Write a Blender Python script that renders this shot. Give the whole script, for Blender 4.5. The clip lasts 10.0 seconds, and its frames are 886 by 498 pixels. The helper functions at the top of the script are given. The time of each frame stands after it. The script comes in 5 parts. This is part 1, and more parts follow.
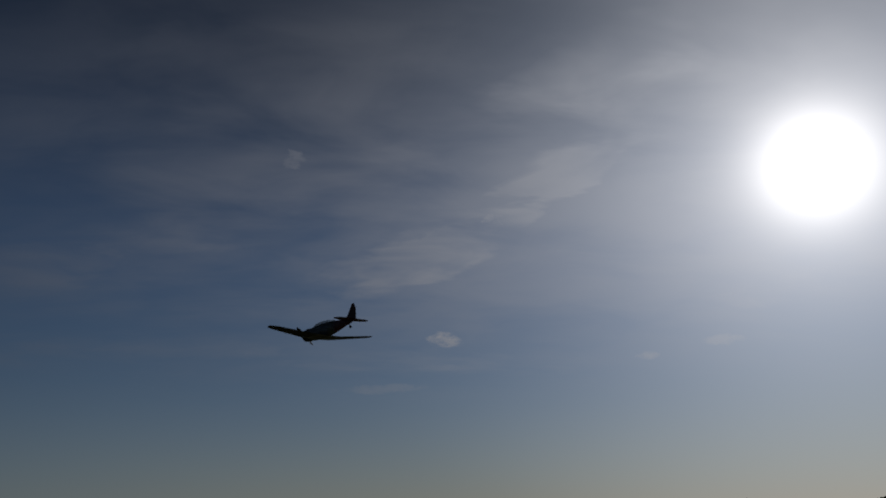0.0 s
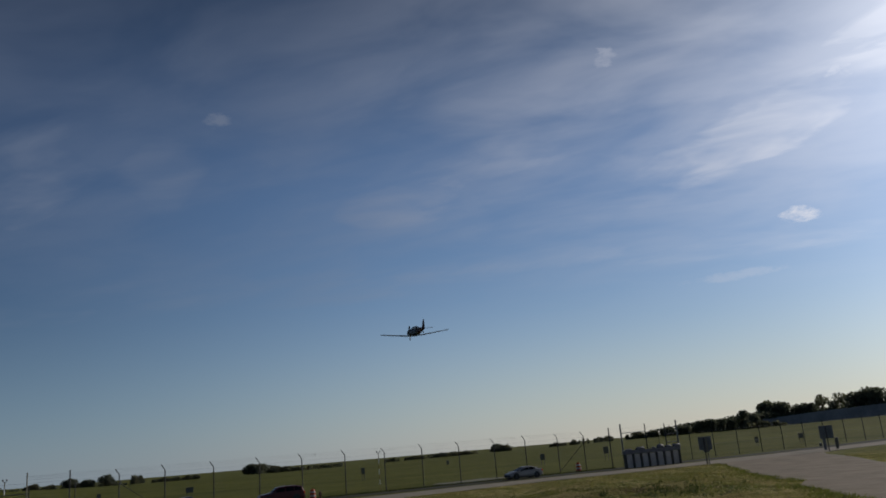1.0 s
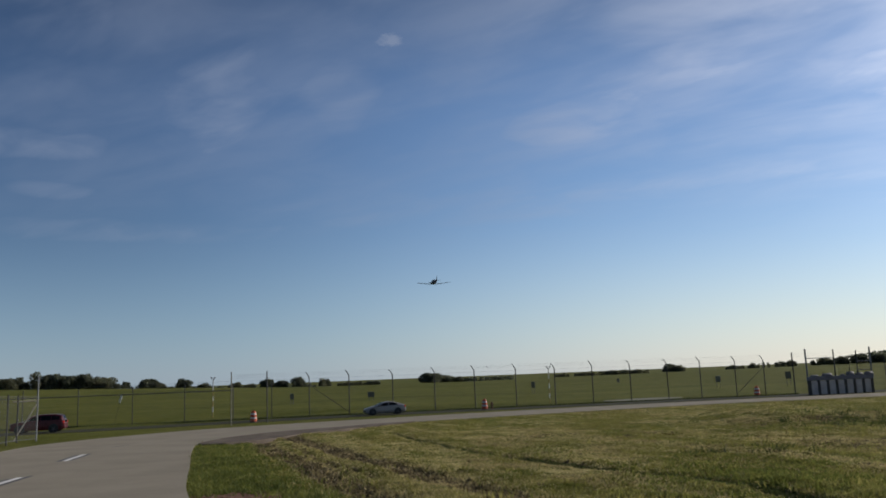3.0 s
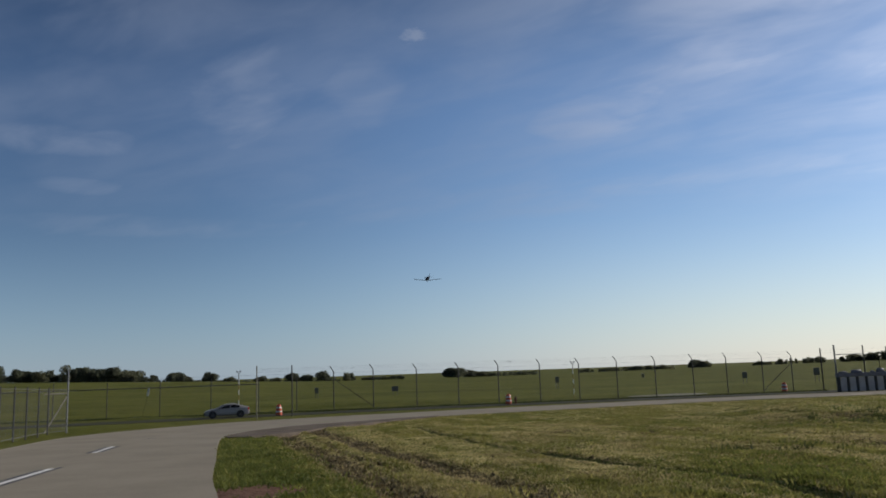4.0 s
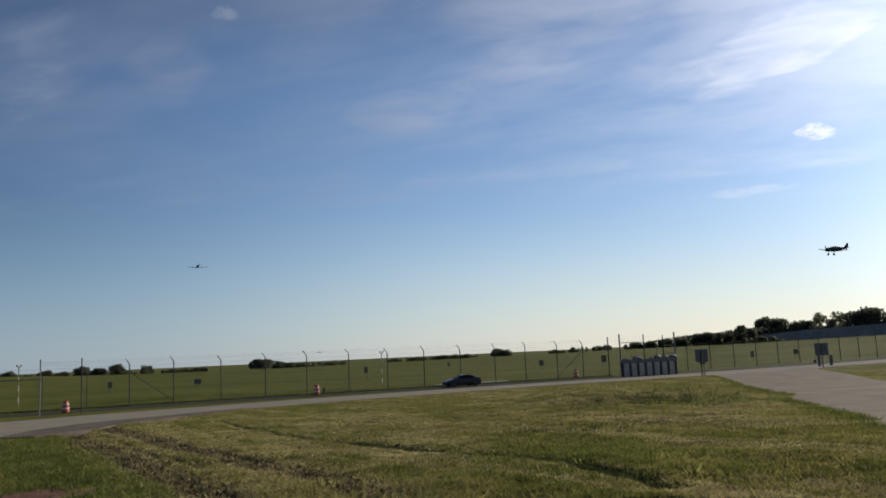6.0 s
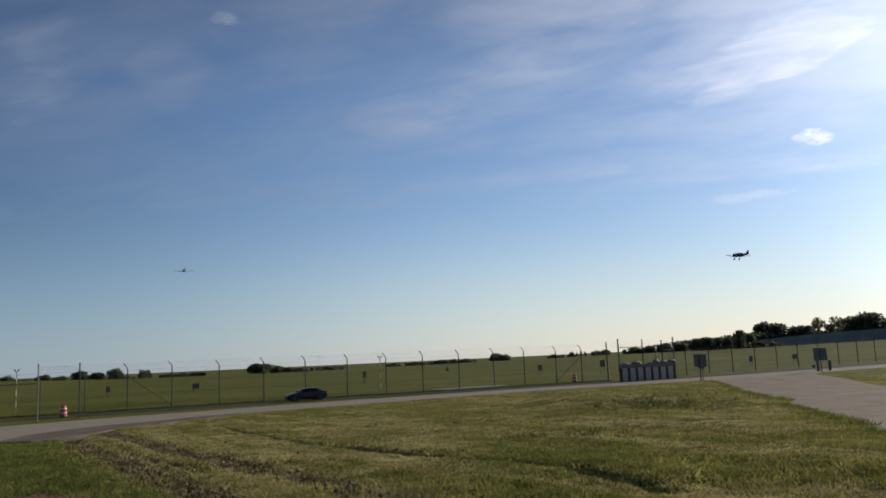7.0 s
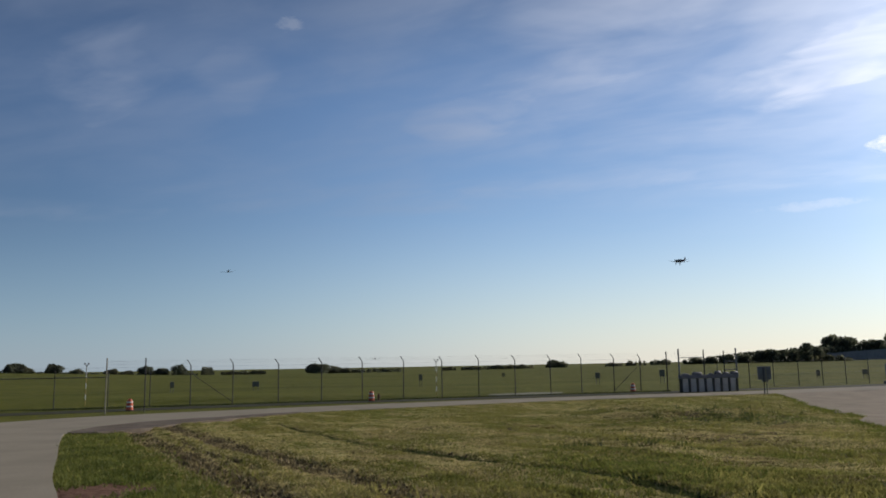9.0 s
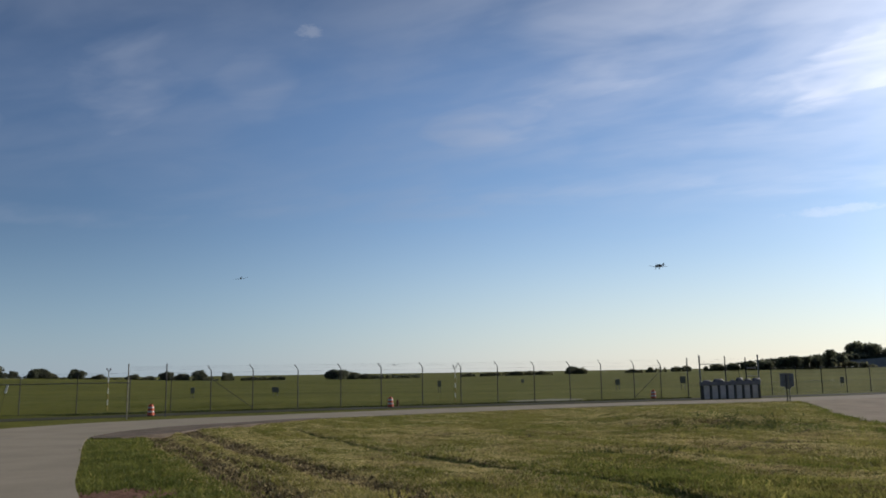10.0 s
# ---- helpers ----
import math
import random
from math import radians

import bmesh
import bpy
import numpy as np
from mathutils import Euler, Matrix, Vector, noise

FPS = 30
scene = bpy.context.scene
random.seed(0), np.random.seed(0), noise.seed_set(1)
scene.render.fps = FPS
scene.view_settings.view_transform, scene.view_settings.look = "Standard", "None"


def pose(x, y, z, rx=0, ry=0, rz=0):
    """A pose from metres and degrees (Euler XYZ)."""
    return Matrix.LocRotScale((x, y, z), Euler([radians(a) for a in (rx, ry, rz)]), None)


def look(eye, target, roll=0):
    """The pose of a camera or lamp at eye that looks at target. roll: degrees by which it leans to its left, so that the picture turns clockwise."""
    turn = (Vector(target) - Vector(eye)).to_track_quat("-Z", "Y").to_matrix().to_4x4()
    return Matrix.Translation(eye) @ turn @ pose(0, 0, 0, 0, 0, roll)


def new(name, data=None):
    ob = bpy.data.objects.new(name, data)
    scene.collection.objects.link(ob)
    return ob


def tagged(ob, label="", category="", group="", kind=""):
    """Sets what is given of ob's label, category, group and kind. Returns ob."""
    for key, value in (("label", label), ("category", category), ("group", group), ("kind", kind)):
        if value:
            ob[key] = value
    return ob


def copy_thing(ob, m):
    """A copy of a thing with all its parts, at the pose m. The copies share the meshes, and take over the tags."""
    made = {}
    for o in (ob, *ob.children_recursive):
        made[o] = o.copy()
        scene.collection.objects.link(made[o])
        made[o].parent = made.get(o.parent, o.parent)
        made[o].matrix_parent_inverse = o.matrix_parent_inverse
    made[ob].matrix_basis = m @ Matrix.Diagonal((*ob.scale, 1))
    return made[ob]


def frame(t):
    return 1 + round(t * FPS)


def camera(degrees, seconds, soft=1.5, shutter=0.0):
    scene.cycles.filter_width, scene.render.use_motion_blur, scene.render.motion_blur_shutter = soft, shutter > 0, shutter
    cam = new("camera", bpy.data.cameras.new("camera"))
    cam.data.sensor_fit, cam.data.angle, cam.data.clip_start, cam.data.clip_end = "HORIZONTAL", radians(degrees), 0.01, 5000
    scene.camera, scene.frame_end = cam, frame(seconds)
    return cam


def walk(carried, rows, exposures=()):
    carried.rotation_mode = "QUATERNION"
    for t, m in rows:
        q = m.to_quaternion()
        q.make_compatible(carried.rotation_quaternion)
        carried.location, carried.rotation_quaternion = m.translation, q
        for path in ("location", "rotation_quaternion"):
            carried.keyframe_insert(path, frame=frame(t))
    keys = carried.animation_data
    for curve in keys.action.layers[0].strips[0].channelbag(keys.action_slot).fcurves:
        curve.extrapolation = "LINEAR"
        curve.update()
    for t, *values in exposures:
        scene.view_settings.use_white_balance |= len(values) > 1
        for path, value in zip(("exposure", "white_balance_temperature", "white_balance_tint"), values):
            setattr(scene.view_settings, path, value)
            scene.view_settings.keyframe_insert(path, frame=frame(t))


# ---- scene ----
SECONDS = 10.0
EYE = (0.0, 0.0, 3.9)
# seconds and the camera's turn in degrees (Euler XYZ); it turns on the spot
TURNS = [
    (0.0, 109.88, 2.18, -31.25), (0.1, 109.09, 2.26, -28.42), (0.2, 107.98, 2.11, -24.44),
    (0.3, 107.08, 2.77, -19.92), (0.5, 105.74, 4.05, -14.67), (1.0, 104.30, 4.65, -5.44),
    (1.5, 102.15, 3.88, -0.65), (2.0, 101.02, 3.30, 3.00), (2.5, 100.07, 3.23, 4.66),
    (3.0, 99.02, 2.20, 6.66), (4.5, 98.56, 2.04, 8.52), (5.0, 97.86, 1.99, 4.50),
    (5.5, 97.29, 2.47, -3.28), (5.7, 97.35, 2.59, -5.24), (7.0, 97.80, 2.51, -5.43),
    (7.5, 98.60, 1.36, -4.79), (8.0, 98.84, 1.01, -4.33), (8.5, 98.31, 1.08, -2.60),
    (9.0, 98.24, 0.96, -1.38), (9.5, 98.59, 0.90, -0.59), (10.0, 98.70, 0.85, -0.02),
]
EXPOSURES = [(0.0, -2.16, 6270, 13), (0.3, -1.72, 6270, 13), (0.6, -1.05, 6220, 13), (1.0, -0.50, 6220, 13), (1.5, -0.17, 6220, 13), (2.5, 0.05, 6220, 13), (3.2, 0.19, 6220, 13), (4.5, 0.17, 6270, 13),
             (5.0, 0.42, 6320, 13), (5.3, 0.46, 6320, 13), (5.6, 0.22, 6370, 13), (7.0, 0.16, 6370, 13), (8.5, 0.19, 6320, 13), (10.0, 0.27, 6320, 13)]
cam = camera(58.78, SECONDS, soft=1.8)
walk(cam, [(t, pose(*EYE, a, b, c)) for t, a, b, c in TURNS], EXPOSURES)

# ---- light: low sun ahead to the side, thin streaky cloud ----
SUN_AZ, SUN_EL = 59.8, 22.4  # degrees clockwise from +y, degrees up
SUN_DIR = Vector((math.sin(radians(SUN_AZ)) * math.cos(radians(SUN_EL)),
                  math.cos(radians(SUN_AZ)) * math.cos(radians(SUN_EL)), math.sin(radians(SUN_EL))))
sun = new("sun", bpy.data.lights.new("sun", "SUN"))
sun.data.energy, sun.data.angle, sun.data.color = 3.2, radians(0.6), (1.0, 0.9, 0.76)
sun.matrix_world = look((0, 0, 50), Vector((0, 0, 50)) - SUN_DIR)


class Nodes:
    """Short ways to add and join shader nodes."""

    def __init__(self, tree):
        self.tree = tree

    def add(self, kind):
        return self.tree.nodes.new(kind)

    def set(self, socket, value):
        if hasattr(value, "is_output"):
            self.tree.links.new(value, socket)
        else:
            socket.default_value = value

    def math(self, op, a, b=0.0, clamp=False):
        n = self.add("ShaderNodeMath")
        n.operation, n.use_clamp = op, clamp
        self.set(n.inputs[0], a), self.set(n.inputs[1], b)
        return n.outputs[0]

    def vec(self, op, a, b=(0, 0, 0)):
        n = self.add("ShaderNodeVectorMath")
        n.operation = op
        self.set(n.inputs[0], a), self.set(n.inputs[1], b)
        return n.outputs["Value"] if op in ("DOT_PRODUCT", "LENGTH") else n.outputs[0]

    def mix(self, fac, a, b, blend="MIX"):
        n = self.add("ShaderNodeMix")
        n.data_type, n.blend_type = "RGBA", blend
        self.set(n.inputs[0], fac), self.set(n.inputs[6], a), self.set(n.inputs[7], b)
        return n.outputs[2]

    def noise(self, vector, scale, detail=4.0, rough=0.55, distort=0.0):
        n = self.add("ShaderNodeTexNoise")
        self.set(n.inputs["Vector"], vector)
        for key, value in (("Scale", scale), ("Detail", detail), ("Roughness", rough), ("Distortion", distort)):
            n.inputs[key].default_value = value
        return n.outputs[0]

    def scale(self, vector, by):
        n = self.add("ShaderNodeVectorMath")
        n.operation = "SCALE"
        self.set(n.inputs[0], vector), self.set(n.inputs["Scale"], by)
        return n.outputs[0]

    def ramp(self, fac, low, high):
        n = self.add("ShaderNodeMapRange")
        n.interpolation_type = "SMOOTHSTEP"
        self.set(n.inputs[0], fac)
        n.inputs[1].default_value, n.inputs[2].default_value = low, high
        return n.outputs[0]

    def place(self, vector, scale=(1, 1, 1), turn=0.0, move=(0, 0, 0)):
        n = self.add("ShaderNodeMapping")
        self.set(n.inputs[0], vector)
        n.inputs[1].default_value, n.inputs[2].default_value, n.inputs[3].default_value = move, (0, 0, radians(turn)), scale
        return n.outputs[0]


def make_world():
    world = bpy.data.worlds.new("sky")
    scene.world = world
    world.use_nodes = True
    n = Nodes(world.node_tree)
    world.node_tree.nodes.clear()
    way = n.add("ShaderNodeTexCoord").outputs["Generated"]
    sky = n.add("ShaderNodeTexSky")
    sky.sky_type, sky.sun_disc, sky.sun_elevation, sky.sun_rotation = "NISHITA", False, radians(SUN_EL), radians(SUN_AZ)
    sky.altitude, sky.air_density, sky.dust_density, sky.ozone_density = 200.0, 1.0, 0.15, 3.0
    parts = n.add("ShaderNodeSeparateXYZ")
    n.set(parts.inputs[0], way)
    x, y, z = parts.outputs
    # the layer of thin cloud, seen in perspective on a level sheet
    lift = n.math("ADD", n.math("MAXIMUM", z, 0.0), 0.12)
    sheet = n.add("ShaderNodeCombineXYZ")
    n.set(sheet.inputs[0], n.math("DIVIDE", x, lift)), n.set(sheet.inputs[1], n.math("DIVIDE", y, lift))
    flat = sheet.outputs[0]
    across = n.vec("DOT_PRODUCT", flat, (0.42, 0.91, 0))
    along = n.vec("DOT_PRODUCT", flat, (0.91, -0.42, 0))

    def stretched(u, v, move):
        c = n.add("ShaderNodeCombineXYZ")
        n.set(c.inputs[0], n.math("MULTIPLY", along, u)), n.set(c.inputs[1], n.math("MULTIPLY", across, v))
        c.inputs[2].default_value = move
        return c.outputs[0]

    streak = n.noise(stretched(0.75, 1.9, 2.0), 1.3, 4.0, 0.5, 0.5)
    wisp = n.noise(stretched(1.0, 1.6, 5.0), 2.9, 4.0, 0.52, 0.4)
    broad = n.noise(stretched(0.8, 1.0, 9.0), 0.9, 2.0)
    sunward = n.vec("DOT_PRODUCT", way, tuple(SUN_DIR))
    cover = n.math("ADD", n.math("MULTIPLY", streak, 0.55), n.math("MULTIPLY", wisp, 0.45))
    cover = n.math("ADD", cover, n.math("MULTIPLY", n.math("SUBTRACT", broad, 0.5), 0.5))
    cover = n.math("ADD", cover, n.math("MULTIPLY", n.ramp(sunward, 0.55, 1.0), 0.10))
    veil = n.math("MULTIPLY", n.ramp(cover, 0.35, 0.78), n.math("MULTIPLY", n.ramp(z, 0.10, 0.36), n.math("SUBTRACT", 1.0, n.math("MULTIPLY", n.ramp(z, 0.40, 0.62), 0.5))))
    # small separate puffs: bearing, height, half width, half height in degrees, strength
    bearing = n.math("MULTIPLY", n.math("ARCTAN2", x, y), 57.2958)
    height = n.math("MULTIPLY", n.math("ARCSINE", z), 57.2958)
    ragged = n.noise(n.place(way, (1, 1, 2.2)), 34.0, 5.0, 0.68)
    puffs = 0.0
    for a, e, w, h, k in ((-10.0, 23.95, 1.35, 0.75, 0.65), (31.9, 13.2, 1.6, 0.75, 1.25), (36.0, 21.9, 1.9, 0.7, 0.8),
                          (41.5, 25.3, 2.2, 1.4, 0.7), (20.2, 26.3, 1.5, 1.0, 0.55), (46.5, 11.2, 1.0, 0.45, 0.7),
                          (51.5, 11.8, 1.8, 0.5, 0.6), (27.0, 9.9, 5.0, 0.45, 0.35)):
        u = n.math("DIVIDE", n.math("SUBTRACT", bearing, a), w)
        v = n.math("DIVIDE", n.math("SUBTRACT", height, e), h)
        r = n.math("ADD", n.math("MULTIPLY", u, u), n.math("MULTIPLY", v, v))
        r = n.math("ADD", r, n.math("MULTIPLY", n.math("SUBTRACT", ragged, 0.5), 3.2))
        puffs = n.math("MAXIMUM", puffs, n.math("MULTIPLY", n.ramp(n.math("SUBTRACT", 1.0, r), 0.0, 1.3), k))
    # larger soft banks of high cloud
    banks = 0.0
    frayed = n.noise(stretched(0.9, 1.6, 7.0), 3.4, 4.0, 0.55, 0.6)
    for a, e, w, h, k, tilt in ((-32.7, 23.8, 3.0, 1.8, 0.55, 0.05), (-22.7, 19.8, 3.6, 2.8, 0.75, 0.1), (-13.6, 20.0, 2.6, 2.6, 0.6, 0.1), (-17.7, 23.9, 3.0, 1.5, 0.3, 0.0),
                                (-34.9, 15.8, 4.5, 0.8, 0.6, 0.0), (-33.5, 12.9, 2.2, 0.5, 0.4, 0.0), (3.8, 17.6, 4.0, 1.6, 0.65, 0.05), (11.3, 20.7, 5.0, 1.4, 0.62, 0.1),
                                (22.0, 21.5, 6.0, 1.4, 0.42, 0.25), (28.2, 18.6, 6.5, 1.2, 0.95, 0.12), (33.0, 19.8, 7.0, 1.3, 1.0, 0.3), (35.0, 22.0, 7.0, 1.6, 0.95, 0.25),
                                (41.5, 25.0, 5.0, 1.6, 0.8, 0.2), (26.2, 16.7, 2.5, 0.7, 0.5, 0.0), (-5.3, 12.1, 13.0, 1.1, 0.35, 0.0), (-28.7, 10.4, 9.0, 0.6, 0.35, 0.0),
                                (12.0, 12.8, 9.0, 0.8, 0.35, 0.03), (28.0, 12.0, 9.0, 0.8, 0.4, 0.0), (5.2, 23.1, 4.0, 1.2, 0.35, 0.0), (17.7, 28.3, 5.0, 1.6, 0.45, 0.1),
                                (5.8, 27.7, 6.0, 2.0, 0.3, 0.0), (53.0, 27.3, 9.0, 3.5, 0.8, 0.1), (39.3, 29.8, 7.0, 2.2, 0.55, 0.15), (47.4, 32.2, 8.0, 2.5, 0.5, 0.2),
                                (45.6, 19.3, 7.0, 1.6, 0.7, 0.0), (32.0, 18.0, 5.0, 1.1, 0.6, 0.2), (59.6, 15.3, 8.0, 2.0, 0.7, 0.0), (36.5, 10.9, 5.0, 0.4, 0.4, -0.05)):
        off = n.math("SUBTRACT", bearing, a)
        u = n.math("DIVIDE", off, w)
        v = n.math("DIVIDE", n.math("SUBTRACT", n.math("SUBTRACT", height, e), n.math("MULTIPLY", off, tilt)), h)
        r = n.math("ADD", n.math("MULTIPLY", u, u), n.math("MULTIPLY", v, v))
        r = n.math("ADD", r, n.math("MULTIPLY", n.math("SUBTRACT", frayed, 0.5), 3.6))
        banks = n.math("ADD", banks, n.math("MULTIPLY", n.ramp(n.math("SUBTRACT", 1.0, r), -1.5, 1.3), k * 0.92))
    banks = n.math("MINIMUM", banks, 1.0)
    torn = n.ramp(n.math("ADD", n.math("MULTIPLY", wisp, 0.6), n.math("MULTIPLY", streak, 0.4)), 0.28, 0.66)
    cloud = n.math("MAXIMUM", n.math("MULTIPLY", veil, n.math("ADD", 0.29, n.math("MULTIPLY", n.ramp(sunward, 0.3, 0.9), 0.17))), n.math("MULTIPLY", n.math("MULTIPLY", banks, torn), 0.72))
    cloud = n.math("MAXIMUM", cloud, n.math("MULTIPLY", puffs, 0.78), clamp=True)
    lit = n.math("ADD", 4.0, n.math("MULTIPLY", n.ramp(sunward, 0.45, 1.0), 7.4))
    # the side away from the sun is deeper; pale haze lies along the horizon
    deep = n.math("ADD", 0.60, n.math("MULTIPLY", n.ramp(sunward, -0.05, 0.68), 0.43))
    deep = n.math("MULTIPLY", deep, n.math("SUBTRACT", 1.0, n.math("MULTIPLY", n.ramp(z, 0.30, 0.62), 0.58)))
    clear = n.vec("MULTIPLY", n.scale(sky.outputs[0], deep), n.mix(n.ramp(sunward, 0.0, 0.7), (0.93, 1.0, 1.10, 1), (1.01, 1.0, 1.02, 1)))
    tint = n.mix(n.ramp(sunward, 0.1, 0.9), (0.62, 0.90, 1.22, 1), (1.05, 1.03, 0.90, 1))
    haze = n.scale(tint, n.math("ADD", 5.6, n.math("ADD", n.math("MULTIPLY", n.ramp(sunward, 0.2, 0.95), 2.6), n.math("MULTIPLY", n.ramp(sunward, 0.82, 1.0), 6.5))))
    thick = n.math("ADD", 0.50, n.math("MULTIPLY", n.ramp(sunward, 0.0, 0.7), 0.16))
    clear = n.mix(n.math("MULTIPLY", n.math("SUBTRACT", 1.0, n.ramp(z, -0.05, 0.20)), thick), clear, haze)
    colour = n.mix(cloud, clear, n.scale(n.mix(n.ramp(sunward, 0.3, 0.95), (0.78, 0.91, 1.16, 1), (0.95, 0.96, 1.0, 1)), lit))
    # the bright ring of haze round the sun
    near = n.math("POWER", n.math("MAXIMUM", sunward, 0.0), 60.0)
    core = n.math("POWER", n.math("MAXIMUM", sunward, 0.0), 700.0)
    halo = n.math("POWER", n.math("MAXIMUM", sunward, 0.0), 250.0)
    wide = n.math("POWER", n.math("MAXIMUM", sunward, 0.0), 14.0)
    ring = n.math("ADD", n.math("MULTIPLY", near, 15.0), n.math("MULTIPLY", core, 46.0))
    ring = n.math("ADD", ring, n.math("MULTIPLY", halo, 17.0))
    colour = n.vec("ADD", colour, n.scale((1.0, 0.96, 0.88), ring))
    colour = n.vec("ADD", colour, n.scale((0.90, 0.97, 1.06), n.math("MULTIPLY", wide, 10.5)))
    back = n.add("ShaderNodeBackground")
    n.set(back.inputs[0], colour)
    back.inputs[1].default_value = 0.083
    out = n.add("ShaderNodeOutputWorld")
    n.set(out.inputs[0], back.outputs[0])


make_world()


# ---- materials ----
def material(name, dark, light, scale=4.0, rough=0.8, bump=0.0, metal=0.0, fine=None, stain=None, glow=None, through_light=0.0, random_tone=0.0):
    """Two tones mixed by noise at two scales, in metres on the thing."""
    m = bpy.data.materials.new(name)
    m.use_nodes = True
    n = Nodes(m.node_tree)
    shader = m.node_tree.nodes["Principled BSDF"]
    at = n.add("ShaderNodeTexCoord").outputs["Object"]
    big = n.noise(at, scale, 5.0, 0.6)
    small = n.noise(at, fine or scale * 9, 3.0, 0.6)
    fac = n.math("ADD", n.math("MULTIPLY", big, 0.6), n.math("MULTIPLY", small, 0.4))
    colour = n.mix(n.ramp(fac, 0.36, 0.64), (*dark, 1), (*light, 1))
    if stain:
        spots = n.ramp(n.noise(at, scale * 0.27, 6.0, 0.65), 0.55, 0.7)
        colour = n.mix(n.math("MULTIPLY", spots, 0.7), colour, (*stain, 1))
    if random_tone:
        tone = n.math("ADD", 1 - random_tone / 2, n.math("MULTIPLY", n.add("ShaderNodeNewGeometry").outputs["Random Per Island"], random_tone))
        colour = n.scale(colour, tone)
    n.set(shader.inputs["Base Color"], colour)
    n.set(shader.inputs["Roughness"], n.math("ADD", rough - 0.08, n.math("MULTIPLY", small, 0.16), clamp=True))
    shader.inputs["Metallic"].default_value = metal
    if bump:
        b = n.add("ShaderNodeBump")
        b.inputs["Strength"].default_value, b.inputs["Distance"].default_value = 0.8, bump
        n.set(b.inputs["Height"], fac), n.set(shader.inputs["Normal"], b.outputs[0])
    if glow:
        shader.inputs["Emission Color"].default_value = (*glow[0], 1)
        shader.inputs["Emission Strength"].default_value = glow[1]
    if through_light:
        leaf = n.add("ShaderNodeBsdfTranslucent")
        n.set(leaf.inputs[0], colour)
        both = n.add("ShaderNodeMixShader")
        both.inputs[0].default_value = through_light
        n.set(both.inputs[1], shader.outputs[0]), n.set(both.inputs[2], leaf.outputs[0])
        n.set(m.node_tree.nodes["Material Output"].inputs[0], both.outputs[0])
    return m


def ground_material():
    """Mown grass with drier patches, and bare soil where the mesh says so."""
    m = bpy.data.materials.new("mown_grass")
    m.use_nodes = True
    n = Nodes(m.node_tree)
    shader = m.node_tree.nodes["Principled BSDF"]
    at = n.add("ShaderNodeTexCoord").outputs["Object"]
    rows = n.add("ShaderNodeCombineXYZ")
    n.set(rows.inputs[0], n.math("MULTIPLY", n.vec("DOT_PRODUCT", at, (0.91, 0.42, 0)), 1.0))
    n.set(rows.inputs[1], n.math("MULTIPLY", n.vec("DOT_PRODUCT", at, (-0.42, 0.91, 0)), 0.22))
    patch = n.noise(at, 0.09, 5.0, 0.6, 0.6)
    mid = n.noise(rows.outputs[0], 0.9, 5.0, 0.65)
    fine = n.noise(at, 6.0, 4.0, 0.7)
    green = n.mix(n.ramp(fine, 0.35, 0.7), (0.060, 0.082, 0.010, 1), (0.16, 0.18, 0.028, 1))
    straw = n.mix(n.ramp(fine, 0.3, 0.7), (0.14, 0.120, 0.032, 1), (0.34, 0.285, 0.092, 1))
    bands = n.math("ADD", n.math("MULTIPLY", n.noise(n.place(at, (0.016, 0.06, 1), 0), 1.0, 5.0, 0.65), 0.55), n.math("MULTIPLY", n.noise(n.place(at, (0.25, 0.5, 1), 0), 1.0, 5.0, 0.7), 0.45))
    far_field = n.add("ShaderNodeAttribute")
    far_field.attribute_name = "lush"
    lush = far_field.outputs["Fac"]
    green = n.mix(lush, green, n.mix(n.ramp(bands, 0.38, 0.62), (0.066, 0.076, 0.012, 1), (0.111, 0.117, 0.022, 1)))
    dry_share = n.math("SUBTRACT", 0.85, n.math("MULTIPLY", lush, 0.72))
    colour = n.mix(n.math("MULTIPLY", n.ramp(n.math("ADD", n.math("MULTIPLY", patch, 0.6), n.math("MULTIPLY", mid, 0.4)), 0.40, 0.58), dry_share), green, straw)
    bare = n.add("ShaderNodeAttribute")
    bare.attribute_name = "soil"
    soil_at = bare.outputs["Fac"]
    soil = n.mix(n.ramp(fine, 0.35, 0.65), (0.040, 0.030, 0.014, 1), (0.120, 0.092, 0.046, 1))
    clay = n.add("ShaderNodeAttribute")
    clay.attribute_name = "clay"
    soil = n.mix(clay.outputs["Fac"], soil, n.mix(n.ramp(fine, 0.35, 0.65), (0.10, 0.055, 0.036, 1), (0.21, 0.125, 0.085, 1)))
    colour = n.mix(n.ramp(n.math("ADD", soil_at, n.math("MULTIPLY", n.math("SUBTRACT", n.noise(at, 2.2, 4.0, 0.7), 0.5), 0.9)), 0.35, 0.6), colour, soil)
    n.set(shader.inputs["Base Color"], colour)
    shader.inputs["Roughness"].default_value = 0.95
    shader.inputs["Specular IOR Level"].default_value = 0.06
    b = n.add("ShaderNodeBump")
    b.inputs["Strength"].default_value, b.inputs["Distance"].default_value = 1.0, 0.12
    n.set(b.inputs["Height"], n.math("ADD", fine, mid)), n.set(shader.inputs["Normal"], b.outputs[0])
    return m


